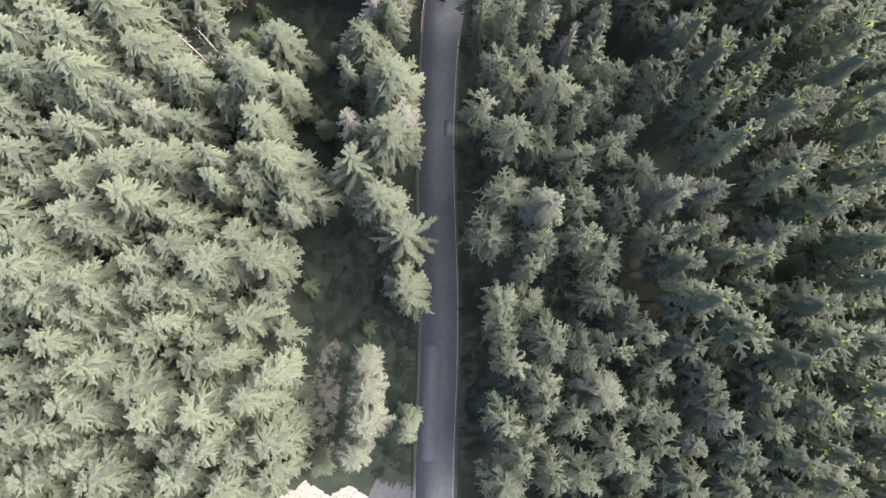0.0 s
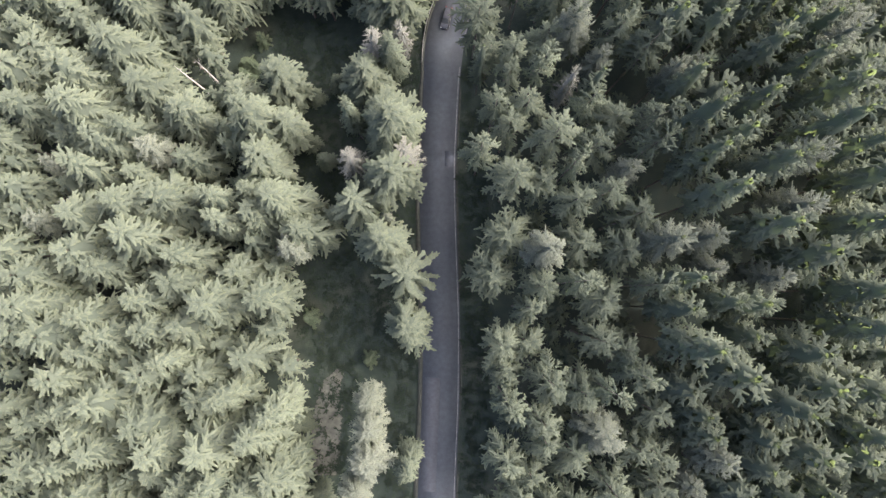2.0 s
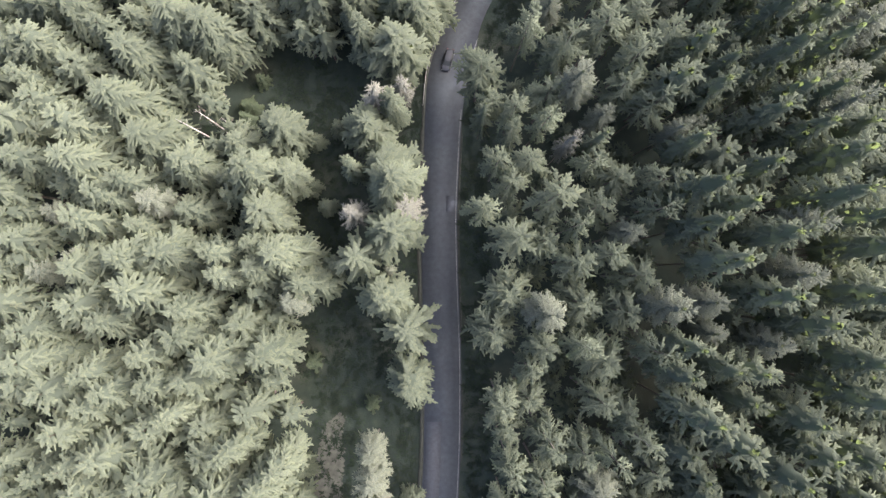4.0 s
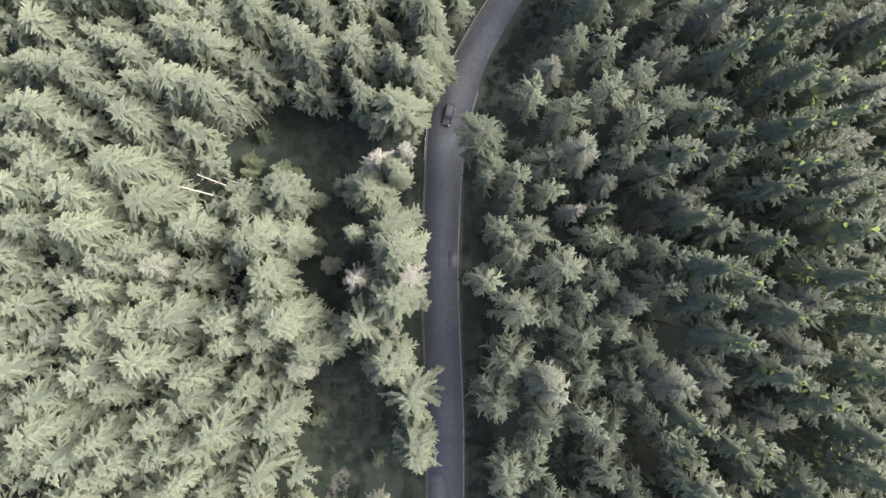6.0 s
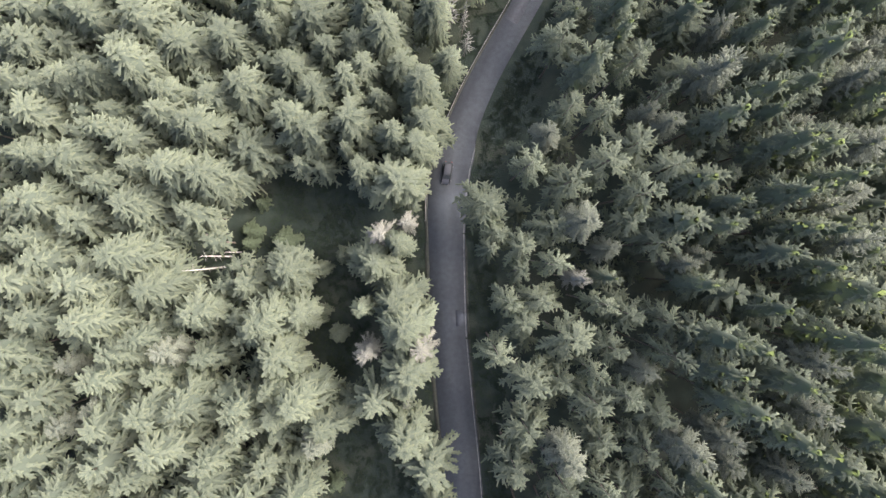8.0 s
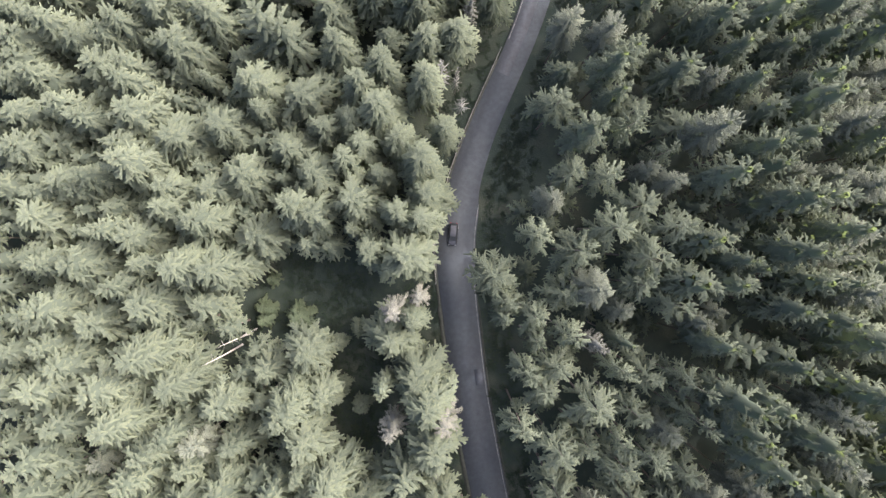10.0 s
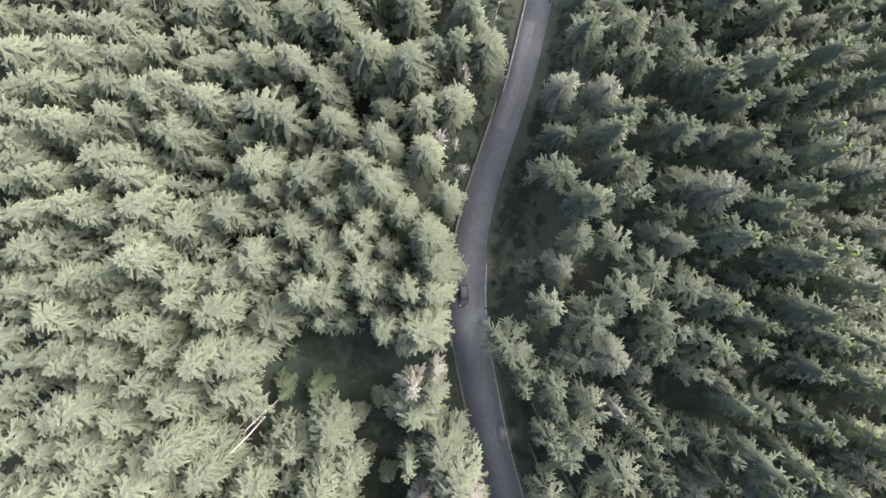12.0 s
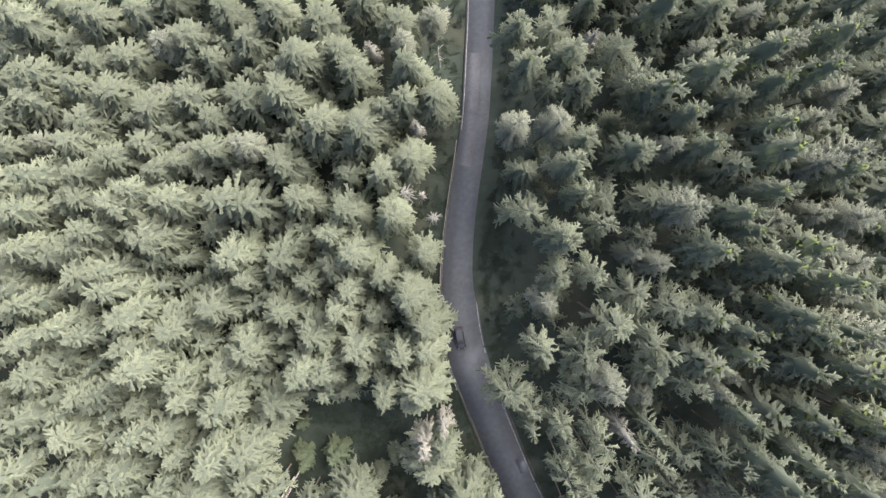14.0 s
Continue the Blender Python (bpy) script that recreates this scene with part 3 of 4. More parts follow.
stand("spruce",
      (13.4, 36.3, 22.2, 3.12), (15.0, 41.8, 24.3, 3.33), (16.6, 46.8, 22.3, 3.41), (17.0, 30.3, 26.3, 3.94),
      (21.3, 35.0, 23.2, 3.11), (26.1, 33.3, 24.2, 3.47), (26.6, 46.8, 25.9, 3.16), (30.1, 43.3, 24.5, 3.30),
      (30.4, 32.5, 26.4, 3.19), (33.1, 46.6, 24.9, 3.68), (35.2, 37.1, 24.8, 2.72), (38.6, 45.8, 24.8, 2.85),
      (39.5, 48.8, 24.0, 2.68), (43.0, 46.8, 20.9, 2.85), (43.7, 33.7, 25.4, 4.00), (45.0, 41.2, 23.7, 3.59))
stand("spruce",
      (46.0, 49.3, 28.2, 3.65), (48.6, 44.0, 26.1, 3.00), (49.8, 38.7, 25.5, 3.62), (51.7, 43.8, 24.1, 2.51),
      (54.7, 35.2, 27.4, 4.00), (60.0, 40.4, 22.0, 4.00), (-72.3, 66.6, 17.5, 4.48), (-71.7, 57.1, 20.4, 4.48),
      (-69.0, 51.4, 20.8, 4.18), (-68.1, 65.2, 21.0, 4.43), (-67.3, 57.9, 21.0, 4.39), (-61.5, 64.0, 20.5, 4.48),
      (-61.3, 53.9, 22.1, 4.48), (-56.7, 69.2, 21.1, 3.80), (-55.6, 59.5, 20.9, 4.35), (-52.6, 67.1, 23.5, 3.98))
stand("spruce",
      (-52.1, 62.7, 19.8, 3.89), (-50.8, 55.9, 21.0, 4.48), (-43.3, 60.9, 23.3, 4.48), (-40.3, 68.0, 22.9, 4.48),
      (-38.6, 59.7, 21.4, 4.39), (-31.8, 64.3, 20.0, 4.48), (-24.1, 67.9, 23.2, 4.27), (-21.5, 66.4, 20.1, 3.95),
      (-15.9, 62.5, 18.1, 2.10), (-14.2, 67.4, 19.4, 4.30), (-13.1, 58.4, 19.0, 3.50), (-8.1, 64.0, 20.8, 3.50),
      (-7.4, 56.7, 20.7, 4.90), (-3.8, 62.4, 16.8, 3.32), (-2.3, 66.2, 16.5, 3.40), (6.1, 51.3, 23.3, 4.00))
stand("spruce",
      (12.9, 56.9, 23.4, 4.00), (18.9, 53.5, 24.3, 4.00), (20.5, 65.5, 22.0, 3.61), (24.2, 56.3, 26.1, 3.97),
      (25.1, 63.9, 22.2, 4.00), (28.1, 51.1, 26.3, 3.95), (29.1, 58.4, 25.5, 3.86), (33.7, 54.7, 24.6, 3.64),
      (34.2, 65.6, 21.8, 3.07), (36.5, 52.0, 24.6, 3.30), (38.7, 69.8, 22.4, 3.69), (40.4, 61.1, 24.9, 4.00),
      (46.4, 64.3, 25.4, 3.55), (46.8, 61.1, 22.5, 3.22), (47.2, 56.5, 27.8, 3.97), (50.8, 69.7, 20.3, 3.53))
stand("spruce",
      (52.1, 64.6, 24.1, 3.64), (53.2, 55.4, 24.8, 3.45), (53.8, 50.4, 26.5, 3.48), (55.7, 69.1, 27.5, 3.48),
      (63.2, 63.1, 23.9, 3.00), (-75.4, 86.6, 17.7, 4.48), (-71.2, 86.3, 21.5, 4.23), (-70.2, 73.8, 17.7, 4.48),
      (-69.0, 77.9, 17.4, 3.77), (-66.4, 86.9, 17.5, 4.48), (-65.5, 79.2, 18.2, 3.67), (-61.4, 77.7, 19.9, 3.31),
      (-58.6, 89.1, 21.0, 4.48), (-58.3, 79.0, 21.2, 3.89), (-57.8, 73.1, 16.6, 3.82), (-53.6, 84.0, 22.0, 4.14))
stand("spruce",
      (-50.7, 80.0, 23.3, 4.48), (-50.6, 88.4, 22.4, 4.39), (-46.5, 71.6, 21.4, 4.29), (-45.7, 74.6, 21.5, 4.33),
      (-43.5, 83.8, 20.7, 4.48), (-38.2, 73.3, 20.4, 4.48), (-35.1, 84.1, 19.1, 4.48), (-32.6, 74.8, 19.3, 4.48),
      (-28.6, 85.7, 19.5, 2.50), (-24.6, 78.4, 19.3, 4.48), (-20.4, 87.0, 20.3, 4.48), (-20.1, 72.8, 22.0, 4.30),
      (-18.1, 80.8, 16.6, 4.46), (-15.2, 74.3, 19.5, 3.79), (-13.1, 81.4, 17.0, 3.55), (-12.0, 76.8, 19.8, 3.60))
stand("spruce",
      (-10.8, 87.0, 21.2, 4.08), (-9.7, 70.9, 16.6, 3.50), (-8.2, 81.9, 20.8, 3.91), (-6.0, 76.8, 19.3, 3.50),
      (-6.0, 88.9, 21.2, 4.48), (-2.4, 71.7, 21.0, 3.50), (0.3, 85.1, 21.0, 3.50), (2.5, 76.9, 15.2, 3.50),
      (20.4, 76.5, 23.3, 4.00), (23.4, 70.9, 25.5, 3.98), (23.5, 82.5, 16.5, 4.00), (28.6, 75.5, 23.6, 3.16),
      (28.8, 70.5, 26.3, 3.35), (29.1, 80.2, 24.0, 3.53), (32.1, 73.4, 20.6, 3.61), (33.3, 82.9, 19.7, 3.91))
stand("spruce",
      (38.9, 77.9, 21.5, 4.00), (44.1, 87.9, 25.0, 3.81), (46.0, 84.7, 26.2, 3.63), (47.5, 74.0, 23.2, 3.37),
      (47.8, 79.7, 23.0, 3.54), (53.1, 84.4, 26.2, 3.96), (54.9, 79.0, 20.6, 3.96), (58.1, 73.1, 23.1, 3.83),
      (60.3, 78.6, 22.1, 3.59), (61.4, 83.4, 23.7, 3.81), (65.9, 77.8, 24.5, 4.00), (72.4, 81.0, 22.3, 4.00),
      (-72.4, 99.4, 19.3, 4.11), (-71.4, 107.5, 19.9, 4.02), (-71.0, 103.2, 19.5, 3.44), (-67.6, 98.6, 19.7, 4.48))
stand("spruce",
      (-64.0, 108.3, 22.7, 4.48), (-61.8, 92.1, 21.4, 4.48), (-60.8, 105.4, 17.4, 4.37), (-56.9, 99.8, 21.5, 4.48),
      (-53.7, 104.5, 20.6, 3.80), (-51.1, 105.8, 21.5, 4.17), (-50.5, 97.5, 20.8, 4.31), (-50.4, 94.0, 23.6, 4.26),
      (-44.2, 108.2, 22.2, 4.48), (-41.2, 100.0, 21.3, 4.48), (-40.7, 108.8, 21.2, 3.87), (-38.3, 94.2, 18.1, 2.40),
      (-35.1, 104.6, 24.1, 4.48), (-28.3, 90.8, 20.7, 4.48), (-14.2, 102.2, 21.2, 4.48), (-13.6, 94.6, 21.2, 4.48))
stand("spruce",
      (-4.7, 105.5, 24.8, 4.48), (1.7, 101.2, 22.2, 4.48), (1.8, 92.9, 19.8, 4.34), (7.0, 102.1, 20.6, 3.47),
      (7.0, 93.1, 18.7, 3.49), (10.3, 102.3, 22.1, 2.98), (13.8, 106.7, 22.6, 3.50), (15.5, 101.0, 18.4, 3.50),
      (30.8, 97.6, 20.7, 4.00), (32.3, 104.6, 18.5, 4.00), (33.2, 93.4, 19.3, 3.37), (37.1, 90.7, 21.4, 3.83),
      (37.8, 96.1, 21.8, 3.59), (38.8, 102.5, 20.3, 4.00), (44.5, 93.8, 22.6, 3.88), (52.8, 96.3, 22.3, 4.00))
stand("spruce",
      (-70.2, 112.3, 20.6, 4.00), (-69.1, 123.2, 20.3, 4.48), (-68.9, 116.4, 20.4, 4.26), (-62.4, 115.2, 20.3, 4.48),
      (-57.6, 120.1, 21.4, 4.48), (-55.9, 114.6, 18.3, 3.95), (-52.1, 112.9, 17.7, 3.95), (-49.9, 117.4, 20.6, 4.27),
      (-49.4, 123.5, 17.7, 4.48), (-46.8, 127.0, 17.7, 4.48), (-42.5, 117.6, 19.2, 4.48), (-39.6, 129.6, 18.3, 4.48),
      (-37.3, 117.5, 19.0, 4.27), (-35.9, 111.5, 19.9, 3.53), (-33.5, 123.4, 18.7, 4.45), (-31.7, 110.9, 19.1, 3.55))
stand("spruce",
      (-25.9, 122.1, 18.7, 4.48), (-24.4, 110.1, 22.0, 4.46), (-22.4, 114.9, 20.6, 4.48), (-15.7, 115.7, 21.8, 4.48),
      (-10.7, 126.1, 21.8, 4.48), (-8.6, 112.8, 23.0, 4.48), (-4.2, 128.2, 21.1, 4.48), (-3.4, 117.4, 23.3, 4.48),
      (2.5, 123.3, 19.4, 4.48), (3.4, 115.9, 22.1, 4.26), (4.4, 111.1, 21.6, 4.48), (15.2, 116.8, 18.1, 4.19),
      (-55.3, 136.5, 17.6, 4.48), (-54.8, 146.8, 17.7, 4.48), (-52.0, 139.7, 21.3, 4.48), (-49.1, 148.8, 22.2, 4.48))
stand("spruce",
      (-45.2, 134.0, 17.7, 4.48), (-44.5, 143.1, 17.7, 4.48), (-41.5, 137.9, 17.8, 4.39), (-36.7, 144.6, 20.2, 4.48),
      (-34.9, 135.7, 18.3, 4.48), (-21.5, 132.1, 20.4, 4.48), (-12.6, 133.2, 21.6, 4.48))
stand("star",
      (-31.3, -3.2, 21.9, 4.48), (-13.3, 21.8, 23.3, 4.50), (-5.3, 10.3, 18.3, 4.50), (6.6, 44.1, 20.6, 1.80),
      (23.0, 39.1, 23.8, 1.90), (38.9, 35.7, 23.9, 4.30), (-24.8, 99.6, 25.9, 4.48), (-22.1, 97.9, 22.9, 4.48))
stand("pale",
      (-13.6, -24.0, 17.5, 2.70), (-11.1, -13.6, 18.5, 2.90), (-10.6, -18.4, 20.1, 3.30), (23.1, -13.2, 23.4, 3.40),
      (35.8, -20.2, 23.3, 3.40), (38.7, -15.6, 23.8, 3.35), (-11.5, -9.6, 19.8, 3.70), (45.5, 9.0, 25.2, 3.40),
      (-67.6, 19.3, 18.8, 3.40), (-66.4, 29.3, 18.2, 3.40), (-61.7, 21.8, 19.9, 3.40), (-24.1, 14.6, 21.8, 3.40),
      (-8.7, 19.6, 16.0, 1.50), (14.6, 13.5, 24.2, 3.40), (27.1, 24.6, 26.4, 3.26), (30.7, 14.4, 26.0, 3.21))
stand("pale",
      (36.9, 14.7, 25.6, 3.40), (38.4, 10.7, 25.2, 3.21), (47.9, 19.0, 24.9, 3.40), (48.5, 26.1, 25.7, 3.26),
      (-48.0, 31.0, 17.5, 3.40), (20.5, 47.5, 22.3, 3.40), (24.3, 43.0, 23.6, 3.25), (34.3, 40.2, 26.5, 2.64),
      (37.1, 41.2, 24.2, 2.84), (54.3, 42.0, 25.7, 3.13), (54.9, 47.1, 26.7, 3.01), (61.6, 49.0, 19.2, 3.40),
      (16.9, 62.0, 21.1, 3.40), (32.3, 63.5, 24.8, 2.76), (34.5, 61.1, 26.0, 3.09), (40.4, 67.6, 25.7, 3.40))
stand("pale",
      (53.5, 59.6, 24.2, 3.30), (58.6, 58.3, 24.1, 3.40), (60.2, 65.3, 26.8, 3.18), (62.7, 55.6, 20.7, 3.40),
      (64.6, 65.6, 23.8, 2.83), (24.7, 89.5, 21.7, 3.40), (31.0, 87.4, 20.6, 3.40), (44.4, 76.3, 24.1, 3.24),
      (56.5, 88.0, 23.3, 3.40), (66.2, 70.4, 23.2, 3.40), (66.8, 83.1, 24.8, 3.40), (72.1, 73.4, 19.1, 3.40),
      (-18.6, 108.0, 22.4, 3.40), (67.5, 90.1, 18.2, 3.40), (-58.0, 128.6, 17.6, 3.40), (-31.9, 114.0, 18.2, 3.40))
stand("pale",
      (-31.3, 126.6, 18.5, 3.40), (14.3, 112.6, 21.0, 3.38), (21.5, 115.1, 15.3, 3.40), (-26.2, 133.8, 18.3, 3.40))
stand("dead",
      (-14.4, 28.7, 20.3, 2.30), (-5.7, 29.2, 20.5, 2.90), (-10.9, 48.0, 19.9, 3.30), (-6.3, 49.8, 18.8, 3.20),
      (19.4, 38.8, 24.5, 2.90), (-43.3, 87.0, 8.0, 1.70), (9.9, 97.3, 20.5, 2.40), (42.8, 97.8, 21.9, 2.90),
      (9.1, 114.2, 21.2, 2.90))
stand("bleached",
      (3.7, 88.2, 18.5, 1.80), (6.1, 86.3, 18.5, 2.00), (6.2, 82.2, 14.5, 2.70))
stand("young",
      (-23.6, 2.8, 5.9, 1.80), (-12.7, -4.7, 5.6, 1.80), (-37.2, 48.6, 5.6, 1.80), (-30.5, 49.9, 6.0, 1.80),
      (-30.0, 48.3, 9.5, 3.38), (-37.1, 51.1, 5.5, 2.46), (-35.9, 50.8, 5.7, 1.80), (-34.6, 56.3, 5.6, 1.80),
      (-14.2, 98.0, 5.6, 1.80))


def free_spots(x0, x1, y0, y1, gap, seed, band=(-999, 999), near=-9.5, room=2.0):
    """Random places for further trees, clear of the road, the clearings and the trees that stand."""
    r = np.random.default_rng(seed)
    arr = np.array([p[:3] for p in PLACED]).reshape(-1, 3)
    spots = []
    for x, y in zip(r.uniform(x0, x1, 18000), r.uniform(y0, y1, 18000)):
        d = road_off(x, y)
        if near < d < 9.0 or not band[0] < d < band[1] or any(((x - cx) / rx) ** 2 + ((y - cy) / ry) ** 2 < 1.4 for cx, cy, rx, ry in CLEARINGS + GAPS):
            continue
        wide = gap * (1.0 if d < 0 else 1.0 if d < 45 else 1.15)
        if (np.hypot(arr[:, 0] - x, arr[:, 1] - y) < np.maximum(wide, arr[:, 2] + room)).any():
            continue
        arr = np.vstack([arr, (x, y, 0)])
        PLACED.append((x, y, 0))
        tall = 14.5 + float(road_z(y) - ground_z(x, y)) if d < 0 else 18.0 if d < 15 else 20.0 if d < 24 else 21.5
        spots.append((x, y, float(tall * r.normal(1, 0.08)), float(r.normal(3.9 if d < 0 else 3.5, 0.35))))
    return spots


spots = free_spots(-25, 12, 22, 98, 4.2, 4, (-13, -7), -7)
verge = free_spots(0, 70, -70, 160, 5.4, 3, (9, 24))
verge = [s for s in verge if not -45 < s[1] < 97 or s[1] > 62 and road_off(s[0], s[1]) > 15]
spots += verge + free_spots(-105, 112, -72, 168, 5.9, 1)
# lower trees between the tall ones
low_spots = [(x, y, h * 0.84, w * 0.8) for x, y, h, w in free_spots(5, 90, -50, 130, 3.5, 7, (34, 80), -11, 0.3)]
low_spots += [(x, y, h * 0.8, w * 0.8) for x, y, h, w in free_spots(-85, 0, -50, 130, 3.8, 8, (-80, -16), -11, 0.6)]
low_spots += [(x, y, h * 0.52, w * 0.8) for x, y, h, w in free_spots(5, 75, -50, 130, 3.5, 9, (10, 34), -11, 0.3)]
woods("low_wood", "lower spruces in the shade between the tall trees", "low_spruce", low_spots)
for side in ("west", "east"):
    here = [s for s in spots if (road_off(s[0], s[1]) < 0) == (side == "west")]
    inner = [s for s in here if -88 < s[0] < 92 and -52 < s[1] < 145]
    woods(side + "_wood", "dense stand of green spruces on the hillside", "far_spruce", inner)
    woods(side + "_wood_edge", "outer spruces of the dense hillside forest", "edge_spruce", [s for s in here if s not in inner])

# ---- road furniture ----
WHITE = plain_noise("worn_white_paint", (0.1, 0.1, 0.099), (0.24, 0.238, 0.232), 1.2, bump_by=0)
GRAVEL = plain_noise("pale_gravel", (0.13, 0.126, 0.113), (0.26, 0.253, 0.23), 2.2, bump_by=0.08)
SHOULDER = plain_noise("dark_shoulder", (0.02, 0.023, 0.018), (0.036, 0.038, 0.031), 1.2, bump_by=0.03)
STEEL = plain_noise("galvanised_steel", (0.13, 0.13, 0.13), (0.2, 0.2, 0.2), 4.0, 0.6, 0.3, 0)
PATCH = plain_noise("patched_asphalt", (0.043, 0.0465, 0.054), (0.057, 0.0615, 0.071), 2.0, 0.9, 0, 0.01)
SILVER = plain_noise("silver_bark", (0.18, 0.175, 0.16), (0.32, 0.305, 0.285), 3.0, 0.8, 0, 0.02)

for a, c, y0, y1 in ((3.03, 3.14, -120, 50), (3.02, 3.14, 55, 130), (-3.12, -3.0, 94, 140)):
    tagged(ribbon("edge_line", a, c, y0, y1, 0.005, WHITE, 0.004), "worn white painted line along the road edge", "road line", kind="structure")
# added strips, toned dark to blend with the grass that meets the asphalt
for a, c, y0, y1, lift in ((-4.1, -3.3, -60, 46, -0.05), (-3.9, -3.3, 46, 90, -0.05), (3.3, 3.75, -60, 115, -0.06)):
    tagged(ribbon("shoulder", a, c, y0, y1, lift, SHOULDER, 0.15), "dark green-grey verge strip beside the asphalt", "road shoulder", kind="structure")
for a, c, y0, y1, mat in ((-2.8, -0.15, 88, 108, PATCH), (1.3, 2.7, 30.5, 33.5, PATCH), (-2.9, -0.2, -28, -8, PATCH)):
    tagged(ribbon("road_patch", a, c, y0, y1, 0.004, mat, 0.004), "patch of newer asphalt in the road", "road patch", kind="structure")


def box_bm(sx, sy, sz, bevel=0.0):
    bm = bmesh.new()
    bmesh.ops.create_cube(bm, size=1.0)
    bmesh.ops.scale(bm, vec=(sx, sy, sz), verts=bm.verts)
    if bevel:
        bmesh.ops.bevel(bm, geom=bm.edges[:], offset=bevel, segments=2, affect="EDGES")
    return bm


def guard_rail(y0, y1, off):
    """A steel rail with a folded profile on posts, along the road."""
    root = new("guard_rail")
    tagged(root, "galvanised steel guard rail along the road edge", "guard rail")
    y = np.arange(y0, y1 + 0.1, 1.0)
    lean, sl = np.interp(y, fine_y, ROAD_LEAN), np.interp(y, fine_y, slope)
    nx, ny = 1 / lean, -sl / lean
    wide = 0.75 * np.exp(-(((y - 57) / 8) ** 2))
    prof = ((0.0, 0.45), (0.05, 0.50), (0.05, 0.56), (0.0, 0.60), (0.05, 0.64), (0.05, 0.70), (0.0, 0.75), (-0.03, 0.75), (-0.03, 0.45))
    v = np.stack([np.stack([road_x(y) + nx * (off + p - wide), y + ny * (off + p - wide), road_z(y) + z], -1) for p, z in prof], 1)
    n, k = v.shape[:2]
    i = np.arange(n * k).reshape(n, k)
    j = np.roll(i, -1, 1)
    mesh_object("rail", v.reshape(-1, 3), np.stack([i[:-1], j[:-1], j[1:], i[1:]], -1).reshape(-1, 4), STEEL, root)
    first = None
    for yy in np.arange(y0 + 0.5, y1, 4.0):
        at = Matrix.Translation((float(road_x(yy)) + (off - 0.1 - 0.75 * math.exp(-(((yy - 57) / 8) ** 2))) * float(np.interp(yy, fine_y, ROAD_LEAN)), float(yy), float(road_z(yy)) + 0.2))
        if first is None:
            first = part("post", box_bm(0.1, 0.12, 1.0, 0.01), STEEL, root)
            first.matrix_basis = at
        else:
            o = first.copy()
            scene.collection.objects.link(o)
            o.matrix_basis = at


guard_rail(50, 92, -3.75)


# ---- gravel track and its mouth ----
def track(name, pts, mat, label, category):
    """A soft-edged sheet along a line of (x, y, half-width), laid on the ground."""
    pts = np.array(pts, float)
    t = np.linspace(0, len(pts) - 1, 60)
    cx, cy, w = (np.interp(t, np.arange(len(pts)), pts[:, k]) for k in range(3))
    dx, dy = np.gradient(cx), np.gradient(cy)
    ln = np.hypot(dx, dy)
    r = np.random.default_rng(8)
    rows = []
    for u in np.linspace(-1, 1, 9):
        jag = 1 + 0.12 * r.normal(size=60) * abs(u)
        x, y = cx - dy / ln * w * u * jag, cy + dx / ln * w * u * jag
        z = np.maximum(ground_z(x, y) + 0.06 * (1 - u**4), np.where(np.abs(road_off(x, y)) < 4.2, road_z(y) - 0.03, -99))
        rows.append(np.stack([x, y, z], -1))
    v = np.stack(rows, 1)
    i = np.arange(540).reshape(60, 9)
    q = np.stack([i[:-1, :-1], i[1:, :-1], i[1:, 1:], i[:-1, 1:]], -1).reshape(-1, 4)
    tagged(mesh_object(name, v.reshape(-1, 3), q, mat, smooth=True), label, category, kind="structure")


track("gravel_track", [(-12.4, -35.4, 1.0), (-16, -34.4, 1.6), (-19.5, -35.6, 0.9), (-24.0, -35.0, 2.7), (-29, -38.5, 2.2), (-45, -46, 2.0), (-60, -50, 2.2)], GRAVEL, "bright pale gravel track leading into the forest", "track")
track("track_mouth", [(-2.6, -37.5, 7.5), (-6, -36.5, 4.6), (-9.5, -35, 3.2), (-12.3, -33.8, 2.4)], PATCH, "grey asphalt mouth of the gravel track", "track")

LITTER = plain_noise("dry_needle_litter", (0.036, 0.039, 0.032), (0.076, 0.077, 0.063), 0.9, bump_by=0.12)
track("bare_ground", [(-18.5, -7, 0.8), (-20.3, -10.5, 1.8), (-20.6, -14, 2.6), (-21.2, -18, 2.9), (-21, -22, 2.7), (-20.8, -26, 2.0)], LITTER, "bare brown ground with dry needle litter between the trees", "ground")


# ---- standing dead trunks ----
def snag(x, y, h, r, tilt, seed):
    rg = np.random.default_rng(seed)
    root = new("dead_tree")
    tagged(root, "bare silvery dead spruce trunk standing among green trees", "dead tree", "bare trunks in the forest")
    tv, tq = trunk_mesh(h, r, rg, 8)
    mesh_object("trunk", tv, tq, SILVER, root, True)
    for _ in range(9):
        z, a = rg.uniform(0.35, 0.95) * h, rg.uniform(0, 6.28)
        ln, rr = rg.uniform(0.4, 1.3), 0.03
        d = Vector((math.cos(a), math.sin(a), rg.uniform(-0.3, 0.3))).normalized()
        bm = bmesh.new()
        bmesh.ops.create_cone(bm, segments=5, radius1=rr, radius2=0.008, depth=ln, cap_ends=True)
        m = Matrix.Translation(Vector((0, 0, z)) + d * ln * 0.5) @ d.to_track_quat("Z", "Y").to_matrix().to_4x4()
        bm.transform(m)
        part("branch_stub", bm, SILVER, root)
    root.matrix_basis = Matrix.LocRotScale((x, y, float(ground_z(x, y))), Euler((tilt[0], tilt[1], 0)), None)


